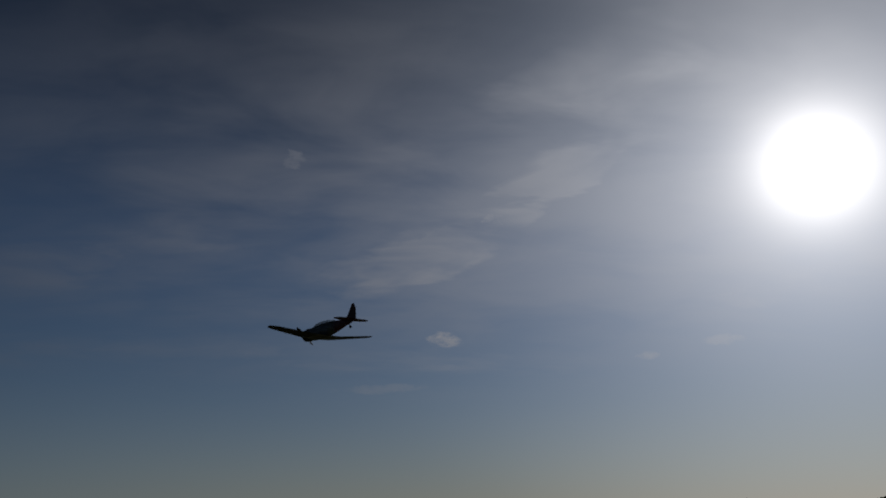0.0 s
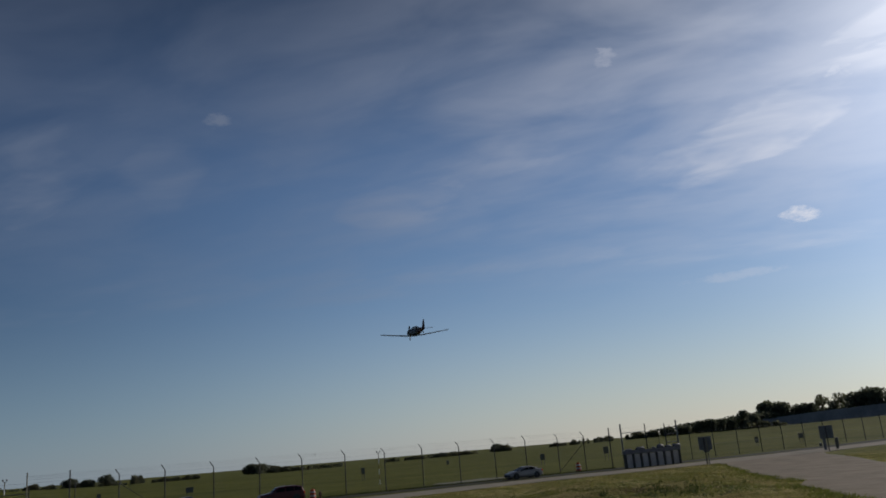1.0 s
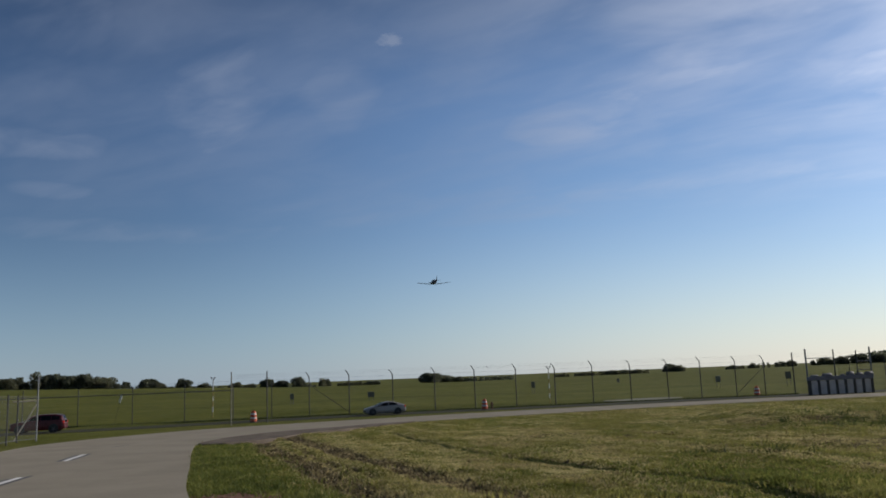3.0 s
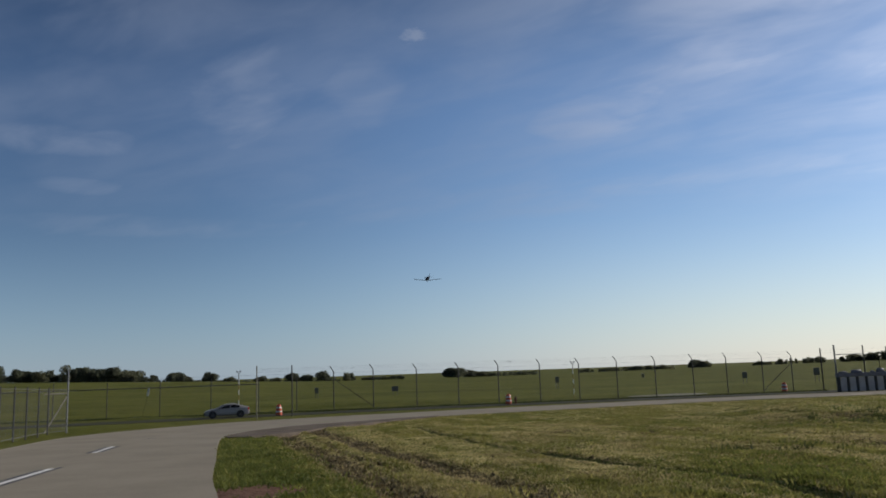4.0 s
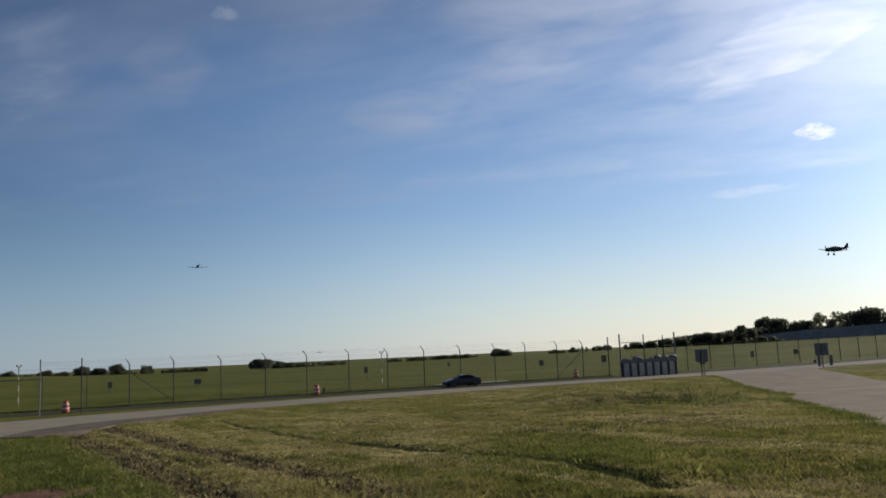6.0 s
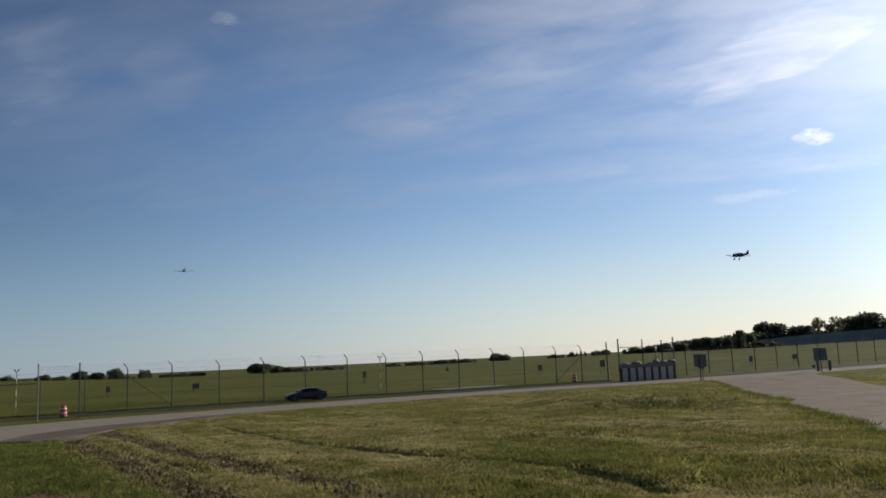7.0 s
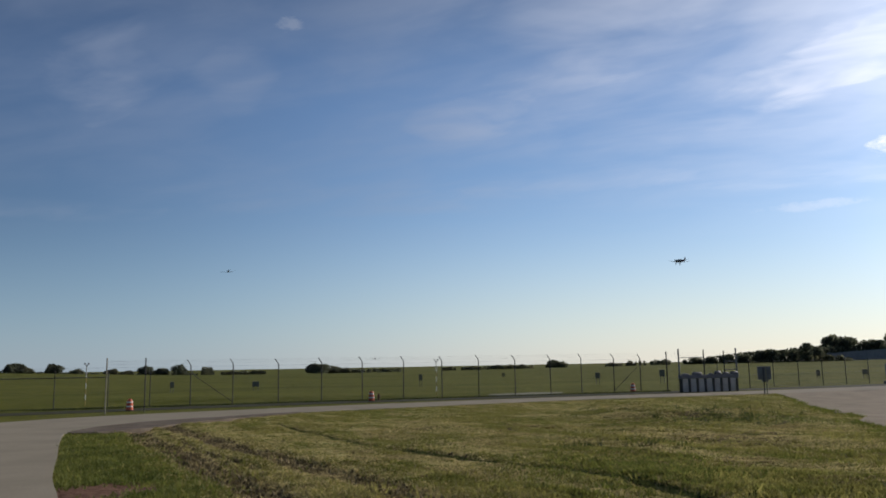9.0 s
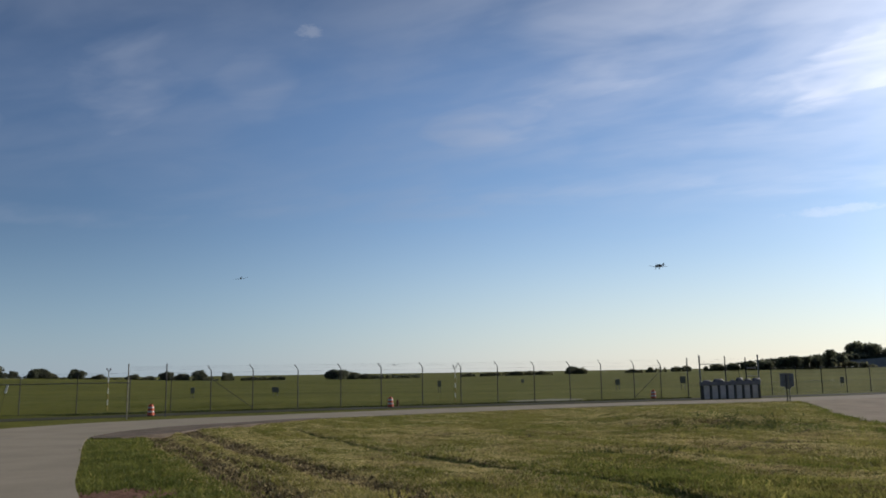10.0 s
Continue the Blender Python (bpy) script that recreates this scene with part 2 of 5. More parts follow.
GRASS = ground_material()
BLADE = material("grass_blades", (0.106, 0.118, 0.021), (0.290, 0.262, 0.078), 0.35, 0.85, fine=1.3, through_light=0.5, random_tone=0.7)
GREEN_BLADE = material("lush_blades", (0.072, 0.094, 0.016), (0.188, 0.200, 0.044), 0.6, 0.85, through_light=0.5, random_tone=0.6)
STRAW = material("dry_blades", (0.30, 0.255, 0.098), (0.57, 0.48, 0.22), 0.5, 0.85, fine=1.7, through_light=0.4, random_tone=0.6)
CONCRETE = material("road_concrete", (0.222, 0.196, 0.149), (0.268, 0.238, 0.183), 0.35, 0.92, 0.01, fine=14.0, stain=(0.214, 0.188, 0.144))
PALE_CONCRETE = material("pale_concrete", (0.28, 0.25, 0.20), (0.37, 0.334, 0.27), 0.8, 0.92, 0.01, fine=14.0, stain=(0.24, 0.214, 0.17))
GRAVEL = material("road_shoulder", (0.090, 0.072, 0.055), (0.155, 0.127, 0.100), 0.9, 0.95, 0.03, fine=16.0)
SIDE_ROAD = material("brown_old_surface", (0.182, 0.148, 0.105), (0.252, 0.210, 0.154), 0.45, 0.95, 0.02, fine=9.0, stain=(0.105, 0.088, 0.066))
# dark green tufts; on the bank and the thin row the dark stands for shade
TUFT = material("dark_tuft_blades", (0.030, 0.046, 0.010), (0.090, 0.105, 0.028), 0.6, 0.85, through_light=0.35, random_tone=0.6)
PAD = material("thin_gravel", (0.072, 0.078, 0.030), (0.150, 0.140, 0.092), 0.7, 0.95, 0.01, fine=6.0)
ASPHALT = material("old_asphalt", (0.034, 0.034, 0.022), (0.058, 0.057, 0.036), 0.4, 0.95, 0.01, fine=12.0, stain=(0.05, 0.056, 0.02))
for rough_surface in (CONCRETE, PALE_CONCRETE, GRAVEL, SIDE_ROAD, ASPHALT):
    rough_surface.node_tree.nodes["Principled BSDF"].inputs["Specular IOR Level"].default_value = 0.08
PAINT = material("road_paint", (0.54, 0.53, 0.50), (0.72, 0.71, 0.67), 2.0, 0.7)
TAR = material("tar_seal", (0.020, 0.019, 0.018), (0.045, 0.042, 0.04), 3.0, 0.6)
SOIL = material("turned_soil", (0.064, 0.048, 0.020), (0.172, 0.132, 0.060), 4.0, 0.95, 0.02, random_tone=0.6)
DEAD_GRASS = material("dead_grass", (0.15, 0.120, 0.052), (0.46, 0.375, 0.175), 0.8, 0.9, fine=2.3, through_light=0.5, random_tone=0.9)
OCHRE = material("faded_yellow_paint", (0.26, 0.19, 0.05), (0.36, 0.27, 0.09), 3.0, 0.7)
STEEL = material("galvanised_steel", (0.13, 0.133, 0.135), (0.21, 0.213, 0.215), 3.0, 0.55, metal=0.6)
DARK_STEEL = material("dark_steel", (0.022, 0.022, 0.021), (0.046, 0.045, 0.042), 4.0, 0.7)
# pale steel; on one gate post and a sign post it stands for sunlight
PALE_STEEL = material("pale_and_sunlit_steel", (0.155, 0.142, 0.105), (0.25, 0.23, 0.175), 4.0, 0.7)
WIRE = material("fence_wire", (0.10, 0.10, 0.10), (0.17, 0.17, 0.17), 6.0, 0.6, metal=0.5)
CABINET = material("cabinet_paint", (0.085, 0.085, 0.100), (0.135, 0.133, 0.150), 2.0, 0.6, 0.003)
PANEL_PALE = material("pale_panel", (0.33, 0.305, 0.295), (0.45, 0.42, 0.41), 1.5, 0.8, stain=(0.22, 0.205, 0.20))
SIGN_BACK = material("sign_back", (0.11, 0.115, 0.135), (0.16, 0.165, 0.185), 2.0, 0.6, metal=0.3)
SIGN_DARK = material("sign_dark", (0.065, 0.066, 0.060), (0.105, 0.106, 0.098), 3.0, 0.6)
# paler than the dark sign colour, for the smaller boxes and all legs
SIGN_PALE = material("sign_pale", (0.085, 0.085, 0.066), (0.132, 0.130, 0.104), 3.0, 0.7)
ORANGE = material("drum_orange", (0.40, 0.055, 0.015), (0.55, 0.09, 0.025), 3.0, 0.55)
WHITE = material("white_band", (0.50, 0.49, 0.45), (0.66, 0.65, 0.61), 4.0, 0.5)
RUST = material("brown_iron", (0.060, 0.030, 0.018), (0.11, 0.055, 0.03), 5.0, 0.8)
RUBBER = material("rubber", (0.012, 0.012, 0.012), (0.03, 0.03, 0.03), 8.0, 0.85)
RIM = material("wheel_rim", (0.07, 0.07, 0.072), (0.12, 0.12, 0.122), 6.0, 0.5, metal=0.5)
GLASS = material("tinted_glass", (0.010, 0.012, 0.014), (0.018, 0.020, 0.024), 1.0, 0.2)
GLASS.node_tree.nodes["Principled BSDF"].inputs["Specular IOR Level"].default_value = 0.25
TAIL_RED = material("tail_lens", (0.35, 0.01, 0.01), (0.55, 0.03, 0.02), 5.0, 0.25, glow=((1.0, 0.04, 0.02), 0.12))
LAMP_WHITE = material("lamp_lens", (0.25, 0.25, 0.24), (0.35, 0.35, 0.34), 5.0, 0.2)
TRIM = material("black_trim", (0.015, 0.015, 0.016), (0.03, 0.03, 0.032), 5.0, 0.6)
GREY_PAINT = material("grey_car_paint", (0.060, 0.066, 0.076), (0.085, 0.092, 0.104), 0.8, 0.35, metal=0.3)
SILVER_PAINT = material("silver_car_paint", (0.225, 0.212, 0.210), (0.275, 0.26, 0.258), 0.8, 0.35, metal=0.3)
RED_PAINT = material("dark_red_car_paint", (0.060, 0.006, 0.010), (0.085, 0.009, 0.014), 0.8, 0.3, metal=0.2)
BLUE_PAINT = material("dark_blue_car_paint", (0.011, 0.016, 0.036), (0.018, 0.025, 0.050), 0.8, 0.3, metal=0.2)
NAVY_PAINT = material("navy_car_paint", (0.012, 0.011, 0.020), (0.020, 0.018, 0.031), 0.8, 0.3, metal=0.2)
BARK = material("bark", (0.035, 0.028, 0.02), (0.09, 0.07, 0.05), 3.0, 0.95, 0.03)
LEAVES = material("leaves", (0.075, 0.086, 0.056), (0.140, 0.152, 0.098), 0.35, 0.8, through_light=0.65, random_tone=0.7)
LEAVES_OLIVE = material("olive_leaves", (0.095, 0.100, 0.058), (0.165, 0.168, 0.098), 0.35, 0.8, through_light=0.65, random_tone=0.7)
WALL_GREY = material("grey_wall", (0.19, 0.19, 0.20), (0.27, 0.27, 0.28), 0.12, 0.9, 0.02, fine=1.5, stain=(0.15, 0.16, 0.16))
PLANE_SILVER = material("plane_aluminium", (0.062, 0.066, 0.068), (0.095, 0.099, 0.100), 0.7, 0.5, metal=0.3)
PLANE_RED = material("plane_red", (0.060, 0.016, 0.018), (0.090, 0.022, 0.024), 0.9, 0.6)
PLANE_DARK = material("plane_dark", (0.024, 0.028, 0.033), (0.042, 0.047, 0.053), 0.9, 0.72)


def canopy_glass():
    m = bpy.data.materials.new("canopy_glass")
    m.use_nodes = True
    n = Nodes(m.node_tree)
    shader = m.node_tree.nodes["Principled BSDF"]
    shader.inputs["Base Color"].default_value = (0.05, 0.06, 0.065, 1)
    shader.inputs["Roughness"].default_value, shader.inputs["Alpha"].default_value = 0.08, 0.45
    return m


CANOPY = canopy_glass()


def mesh_material(share=0.012):
    """Chain-link netting: far too fine to tell its wires apart, mostly open."""
    m = bpy.data.materials.new("chain_link")
    m.use_nodes = True
    n = Nodes(m.node_tree)
    shader = m.node_tree.nodes["Principled BSDF"]
    at = n.add("ShaderNodeTexCoord").outputs["Object"]
    n.set(shader.inputs["Base Color"], n.mix(n.noise(at, 2.0), (0.10, 0.10, 0.10, 1), (0.2, 0.2, 0.2, 1)))
    shader.inputs["Roughness"].default_value, shader.inputs["Metallic"].default_value = 0.6, 0.4
    open_part = n.add("ShaderNodeBsdfTransparent")
    both = n.add("ShaderNodeMixShader")
    n.set(both.inputs[0], n.math("ADD", share, n.math("MULTIPLY", n.noise(at, 1.5), share * 2.5)))
    n.set(both.inputs[1], open_part.outputs[0]), n.set(both.inputs[2], shader.outputs[0])
    n.set(m.node_tree.nodes["Material Output"].inputs[0], both.outputs[0])
    return m


NETTING = mesh_material()
CLOSE_NETTING = mesh_material(0.04)


# ---- mesh helpers ----
def finish(bm, mat, name, smooth=False):
    me = bpy.data.meshes.new(name)
    bm.to_mesh(me)
    bm.free()
    me.materials.append(mat)
    if smooth:
        me.polygons.foreach_set("use_smooth", [True] * len(me.polygons))
    return me


def part(name, bm, mat, parent, label="", smooth=False):
    ob = new(name, finish(bm, mat, name, smooth))
    ob.parent = parent
    return tagged(ob, label)


def empty(name, m, label, category, group="", kind=""):
    ob = new(name)
    ob.matrix_basis = m
    return tagged(ob, label, category, group, kind)


def box(bm, size, at=(0, 0, 0), turn=(0, 0, 0), bevel=0.0):
    g = bmesh.ops.create_cube(bm, size=1.0, matrix=pose(*at, *turn) @ Matrix.Diagonal((*size, 1)))
    if bevel:
        edges = {e for v in g["verts"] for e in v.link_edges}
        bmesh.ops.bevel(bm, geom=list(edges), offset=bevel, segments=2, affect="EDGES", profile=0.7)
    return bm


def rod(bm, a, b, r, r2=None, n=8):
    a, b = Vector(a), Vector(b)
    m = Matrix.Translation((a + b) / 2) @ (b - a).to_track_quat("Z", "Y").to_matrix().to_4x4()
    bmesh.ops.create_cone(bm, cap_ends=True, segments=n, radius1=r, radius2=r if r2 is None else r2, depth=(b - a).length, matrix=m)
    return bm


def loft(bm, rings, closed=True, caps=True):
    """Skins rings of equally many points."""
    made = [[bm.verts.new(p) for p in ring] for ring in rings]
    n = len(made[0])
    for a, b in zip(made, made[1:]):
        for i in range(n if closed else n - 1):
            j = (i + 1) % n
            bm.faces.new((a[i], a[j], b[j], b[i]))
    if caps:
        bm.faces.new(made[0][::-1]), bm.faces.new(made[-1])
    bmesh.ops.recalc_face_normals(bm, faces=bm.faces)
    return bm


def B():
    return bmesh.new()


# ---- the lie of the land ----
def smooth_step(a, b, v):
    t = np.clip((v - a) / (b - a), 0, 1)
    return t * t * (3 - 2 * t)


# bearing in degrees and the height in degrees at which the field's far edge is seen
CREST_AZ = [-180, -90, -60, -37, -33, -28, -22, -16, -10, -5, 0, 6, 12, 17, 23, 27, 34, 45, 60, 90, 180]
CREST_EL = [-0.5, -0.4, 0.2, 0.15, -0.04, -0.15, -0.37, -0.56, -0.60, -0.60, -0.57, -0.50, -0.46, -0.40, -0.30, -0.24, -0.12, 0.0, 0.0, -0.4, -0.5]
CREST_R = 330.0


def land(x, y):
    """Height of the ground, without small bumps."""
    x, y = np.asarray(x, float), np.asarray(y, float)
    slope = np.where(y < 62, 1.4 * (1 - np.maximum(y, -40) / 62), 0.0)
    r, az = np.hypot(x, y), np.degrees(np.arctan2(x, y))
    crest = 3.9 + CREST_R * np.tan(np.radians(np.interp(az, CREST_AZ, CREST_EL)))
    rise = crest * smooth_step(120, CREST_R, r)
    drop = (r > CREST_R) * np.minimum(0.012 * (r - CREST_R), 14.0)
    return np.where(y > 0, slope * (1 - smooth_step(120, 240, r)) + rise - drop, slope + rise - drop)


def height_at(x, y):
    return float(land(x, y))


# middle, half widths and strength of thin brown ground and of greener grass
BROWN_PATCHES = [(13.0, 33.5, 3.5, 5.0, 0.93), (9.7, 23.8, 0.9, 1.5, 1.12), (3.0, 43.0, 6.0, 6.0, 0.68), (14.5, 45.5, 5.0, 3.0, 0.75), (8.5, 29.5, 2.5, 2.0, 0.68), (-3.5, 22.0, 2.0, 4.0, 0.75)]
GREEN_PATCHES = [(6.0, 22.5, 3.6, 5.0, 1.0), (16.0, 43.0, 5.0, 3.0, 0.8), (-1.0, 33.0, 3.0, 5.0, 0.55), (20.0, 55.0, 6.0, 6.0, 0.5), (11.0, 26.0, 2.0, 3.0, 0.6), (60.0, 88.0, 14.0, 7.0, 1.1)]


def greener(x, y):
    g = np.zeros(np.shape(x))
    for cx, cy, rx, ry, k in GREEN_PATCHES:
        g = np.maximum(g, k * np.exp(-((x - cx) / rx) ** 2 - ((y - cy) / ry) ** 2))
    return g


ROAD_FAR = [(-21, 16), (-25.5, 27), (-28.9, 37.8), (-32.0, 47.3), (-32.4, 53.6), (-31.3, 60.7), (-28.6, 65.0), (-21.6, 69.9), (-15.1, 73.2),
            (-8.5, 76.6), (-1.1, 79.8), (9.5, 84.2), (20.0, 87.6), (33.9, 91.4), (43.0, 94.6), (58.0, 101.0), (72.0, 107.0), (110.0, 123.0), (200.0, 160.0)]
ROAD_NEAR = [(-7.2, 16), (-8.3, 18.6), (-10.5, 23.1), (-13.5, 30.0), (-17.1, 38.2), (-19.8, 45.1), (-20.4, 50.5), (-19.6, 55.5), (-17.6, 60.0),
             (-13.4, 64.8), (-7.6, 68.2), (-1.0, 71.6), (8.5, 76.4), (18.5, 80.6), (28.8, 83.0), (38.2, 85.6)]
SIDE_LEFT = [(38.2, 85.6), (36.6, 80.0), (34.4, 73.0), (29.2, 57.5), (28.2, 53.8), (26.7, 50.5), (26.3, 46.8), (23.6, 43.0), (22.3, 39.4), (19.9, 32.5), (18.7, 28.9), (15.5, 20.0)]
SIDE_RIGHT = [(29.0, 20.0), (33.0, 35.0), (37.5, 50.0), (41.5, 62.2), (45.5, 71.5), (48.3, 78.7), (50.6, 85.5), (53.5, 90.2), (60.0, 94.0)]
MAIN_RIGHT = [(60.0, 94.0), (72.0, 99.0), (110.0, 115.0), (200.0, 152.0)]
LANE = [(-260, 10), (-150, 40), (-90, 53), (-60, 63), (-46, 68), (-40.4, 70.3), (-32, 74.2), (-24, 78), (-15.8, 81.2), (-7.5, 84.0), (0.9, 86.3), (9, 88.4), (27, 93.9), (60, 105), (105, 124), (200, 162), (320, 210)]
# dug-up wheel lines and thinner soil lines: points and half width; the third also darkens a shaded mown edge
RUTS = [([(-17.0, 49.0), (-15.3, 43.5), (-12.2, 36.4), (-9.7, 31.5), (-6.3, 24.2), (-4.2, 20.1), (-2.6, 16.5)], 0.58), ([(-16.2, 51.0), (-14.0, 46.0), (-10.1, 38.0), (-6.7, 31.0), (-4.0, 25.8), (-1.8, 21.6), (0.2, 17.0)], 0.60),
        ([(-9.6, 51.5), (-7.0, 44.6), (-4.6, 38.8), (0.1, 28.5), (2.8, 24.2), (4.9, 20.1), (5.5, 18.0), (6.0, 15.5)], 0.27), ([(-13.6, 42.5), (-10.6, 36.0), (-8.0, 30.0), (-5.0, 24.5)], 0.20),
        ([(3.8, 44.2), (9.1, 38.7), (14.6, 38.1), (19.6, 42.6)], 0.14), ([(3.0, 32.3), (7.2, 30.5), (9.3, 27.0)], 0.16), ([(12.0, 53.0), (15.5, 45.0), (19.8, 43.9)], 0.12)]


def dense(line, step=1.0):
    out = []
    for a, b in zip(line, line[1:]):
        k = max(1, int(math.dist(a, b) / step))
        out += [(a[0] + (b[0] - a[0]) * i / k, a[1] + (b[1] - a[1]) * i / k) for i in range(k)]
    return out + [line[-1]]


def curve_through(line, step=1.0):
    """A smooth line through the points."""
    pts = [Vector((*line[0], 0))] + [Vector((*p, 0)) for p in line] + [Vector((*line[-1], 0))]
    out = []
    for i in range(1, len(pts) - 2):
        p0, p1, p2, p3 = pts[i - 1:i + 3]
        k = max(1, int((p2 - p1).length / step))
        for j in range(k):
            t = j / k
            p = 0.5 * (2 * p1 + (p2 - p0) * t + (2 * p0 - 5 * p1 + 4 * p2 - p3) * t * t + (3 * p1 - p0 - 3 * p2 + p3) * t ** 3)
            out.append((p.x, p.y))
    return out + [tuple(line[-1])]


def away(px, py, line):
    """Distance of points from a line."""
    best = np.full(px.shape, 1e9)
    for (ax, ay), (bx, by) in zip(line, line[1:]):
        dx, dy = bx - ax, by - ay
        t = np.clip(((px - ax) * dx + (py - ay) * dy) / (dx * dx + dy * dy + 1e-9), 0, 1)
        best = np.minimum(best, np.hypot(px - ax - t * dx, py - ay - t * dy))
    return best


def inside(px, py, poly):
    hit = np.zeros(px.shape, bool)
    for (ax, ay), (bx, by) in zip(poly, poly[1:] + poly[:1]):
        cross = ((ay > py) != (by > py)) & (px < (bx - ax) * (py - ay) / (by - ay + 1e-12) + ax)
        hit ^= cross
    return hit


FAR_EDGE, NEAR_EDGE = curve_through(ROAD_FAR, 1.5), curve_through(ROAD_NEAR, 1.5)
SIDE_L, SIDE_R = curve_through(SIDE_LEFT, 1.5), curve_through(SIDE_RIGHT, 1.5)
ROAD_POLY = FAR_EDGE + MAIN_RIGHT[::-1] + SIDE_R[::-1][1:] + SIDE_L[::-1] + NEAR_EDGE[::-1][1:]
LANE_LINE = curve_through(LANE, 2.0)
THIN_ROW = curve_through(RUTS[2][0], 1.0)


def growing(start, stop, step, far):
    """Even steps from start to stop, then wider and wider out to far on both sides."""
    mid = list(np.arange(start, stop + 1e-6, step))
    out, s, v = [], step, stop
    while v < far:
        s *= 1.22
        v += s
        out.append(v)
    low, s, v = [], step, start
    while v > -far:
        s *= 1.22
        v -= s
        low.append(v)
    return np.array(low[::-1] + mid + out)


def make_ground():
    xs, ys = growing(-42, 62, 0.32, 4200), growing(15, 98, 0.32, 4200)
    X, Y = np.meshgrid(xs, ys)
    Z = land(X, Y)
    px, py = X.ravel(), Y.ravel()
    close = (np.abs(px - 10) < 90) & (py > 0) & (py < 130)
    off, lane_off = np.full(px.shape, 50.0), np.full(px.shape, 50.0)
    road_in = np.zeros(px.shape, bool)
    road_in[close] = inside(px[close], py[close], ROAD_POLY)
    off[close] = away(px[close], py[close], ROAD_POLY)
    lane_off[close] = away(px[close], py[close], LANE_LINE)
    bumps = np.zeros(px.shape)
    for i in np.nonzero(close)[0]:
        p = Vector((px[i], py[i], 0))
        bumps[i] = 0.17 * noise.noise(p * 0.13) + 0.13 * noise.noise(p * 0.42) + 0.07 * noise.noise(p * 1.5)
    calm = smooth_step(0.3, 4.0, off) * smooth_step(2.4, 5.0, lane_off) * ~road_in
    soil = np.zeros(px.shape)
    dip = np.zeros(px.shape)
    for line, w in RUTS:
        d = np.full(px.shape, 50.0)
        d[close] = away(px[close], py[close], curve_through(line, 1.0))
        s = 1 - smooth_step(w * 0.6, w * 1.6, d)
        soil = np.maximum(soil, s * (0.74 if w > 0.4 else 0.95 if w > 0.22 else 0.62))
        dip = np.maximum(dip, s * (0.11 if w > 0.4 else 0.14))
    d = np.full(px.shape, 50.0)
    d[close] = np.hypot((px[close] + 8.0), (py[close] - 19.7) * 0.8)
    clay = 1 - smooth_step(1.2, 2.1, d)
    soil = np.maximum(soil, 1 - smooth_step(1.2, 1.9, d))
    # brown thin patches, and a low bank before the side road
    ragged = np.array([noise.noise(Vector((a * 0.5, b * 0.5, 4))) + 0.6 * noise.noise(Vector((a * 1.7, b * 1.7, 8))) for a, b in zip(px[close], py[close])])
    thin = np.zeros(px.shape)
    for cx, cy, rx, ry, k in BROWN_PATCHES:
        thin[close] = np.maximum(thin[close], k * np.exp(-((px[close] - cx) / rx) ** 2 - ((py[close] - cy) / ry) ** 2) * (0.75 + 0.9 * ragged))
    soil = np.maximum(soil, thin * calm)
    bumps += 0.75 * smooth_step(40, 53, py) * (1 - smooth_step(55, 68, py)) * smooth_step(8, 15, px) * (1 - smooth_step(22, 27, px)) * close
    z = Z.ravel() + bumps * calm - dip * calm - 0.06 * road_in - 0.05 * (1 - smooth_step(0.0, 2.2, lane_off))
    nx, ny = len(xs), len(ys)
    idx = np.arange(nx * ny).reshape(ny, nx)
    quads = np.stack([idx[:-1, :-1], idx[:-1, 1:], idx[1:, 1:], idx[1:, :-1]], -1).reshape(-1, 4)
    me = bpy.data.meshes.new("ground")
    me.from_pydata(np.stack([px, py, z], 1).tolist(), [], quads.tolist())
    me.polygons.foreach_set("use_smooth", [True] * len(me.polygons))
    me.materials.append(GRASS)
    layer = me.attributes.new("lush", "FLOAT", "POINT")
    layer.data.foreach_set("value", np.maximum(smooth_step(-1.5, 1.5, py - 80.6 - np.where(px < 0, 0.46, 0.36) * px), np.maximum(0.6 * (px < 0) * (py < 48) * (1 - smooth_step(1.0, 4.5, off)), np.maximum((px < -24) & ~road_in, 0.7 * greener(px, py)))).astype(np.float32))
    layer = me.attributes.new("clay", "FLOAT", "POINT")
    layer.data.foreach_set("value", clay.astype(np.float32))
    layer = me.attributes.new("soil", "FLOAT", "POINT")
    layer.data.foreach_set("value", soil.astype(np.float32))
    tagged(new("ground", me), "mown green and straw-coloured airfield grass with ruts", "grass", kind="structure")


make_ground()


def ribbon(bm, left, right, lift, thick):
    """A strip between two lines of equally many points, with a kerb-like edge going down."""
    a = [bm.verts.new((x, y, height_at(x, y) + lift)) for x, y in left]
    b = [bm.verts.new((x, y, height_at(x, y) + lift)) for x, y in right]
    c = [bm.verts.new((v.co.x, v.co.y, v.co.z - thick)) for v in a]
    d = [bm.verts.new((v.co.x, v.co.y, v.co.z - thick)) for v in b]
    for i in range(len(a) - 1):
        bm.faces.new((a[i], b[i], b[i + 1], a[i + 1]))
        bm.faces.new((c[i], a[i], a[i + 1], c[i + 1]))
        bm.faces.new((b[i], d[i], d[i + 1], b[i + 1]))
    return bm


def even(line, n):
    """n points spaced evenly along a line."""
    p = np.array(line, float)
    s = np.concatenate([[0], np.cumsum(np.hypot(*np.diff(p, axis=0).T))])
    at = np.linspace(0, s[-1], n)
    return list(zip(np.interp(at, s, p[:, 0]), np.interp(at, s, p[:, 1])))


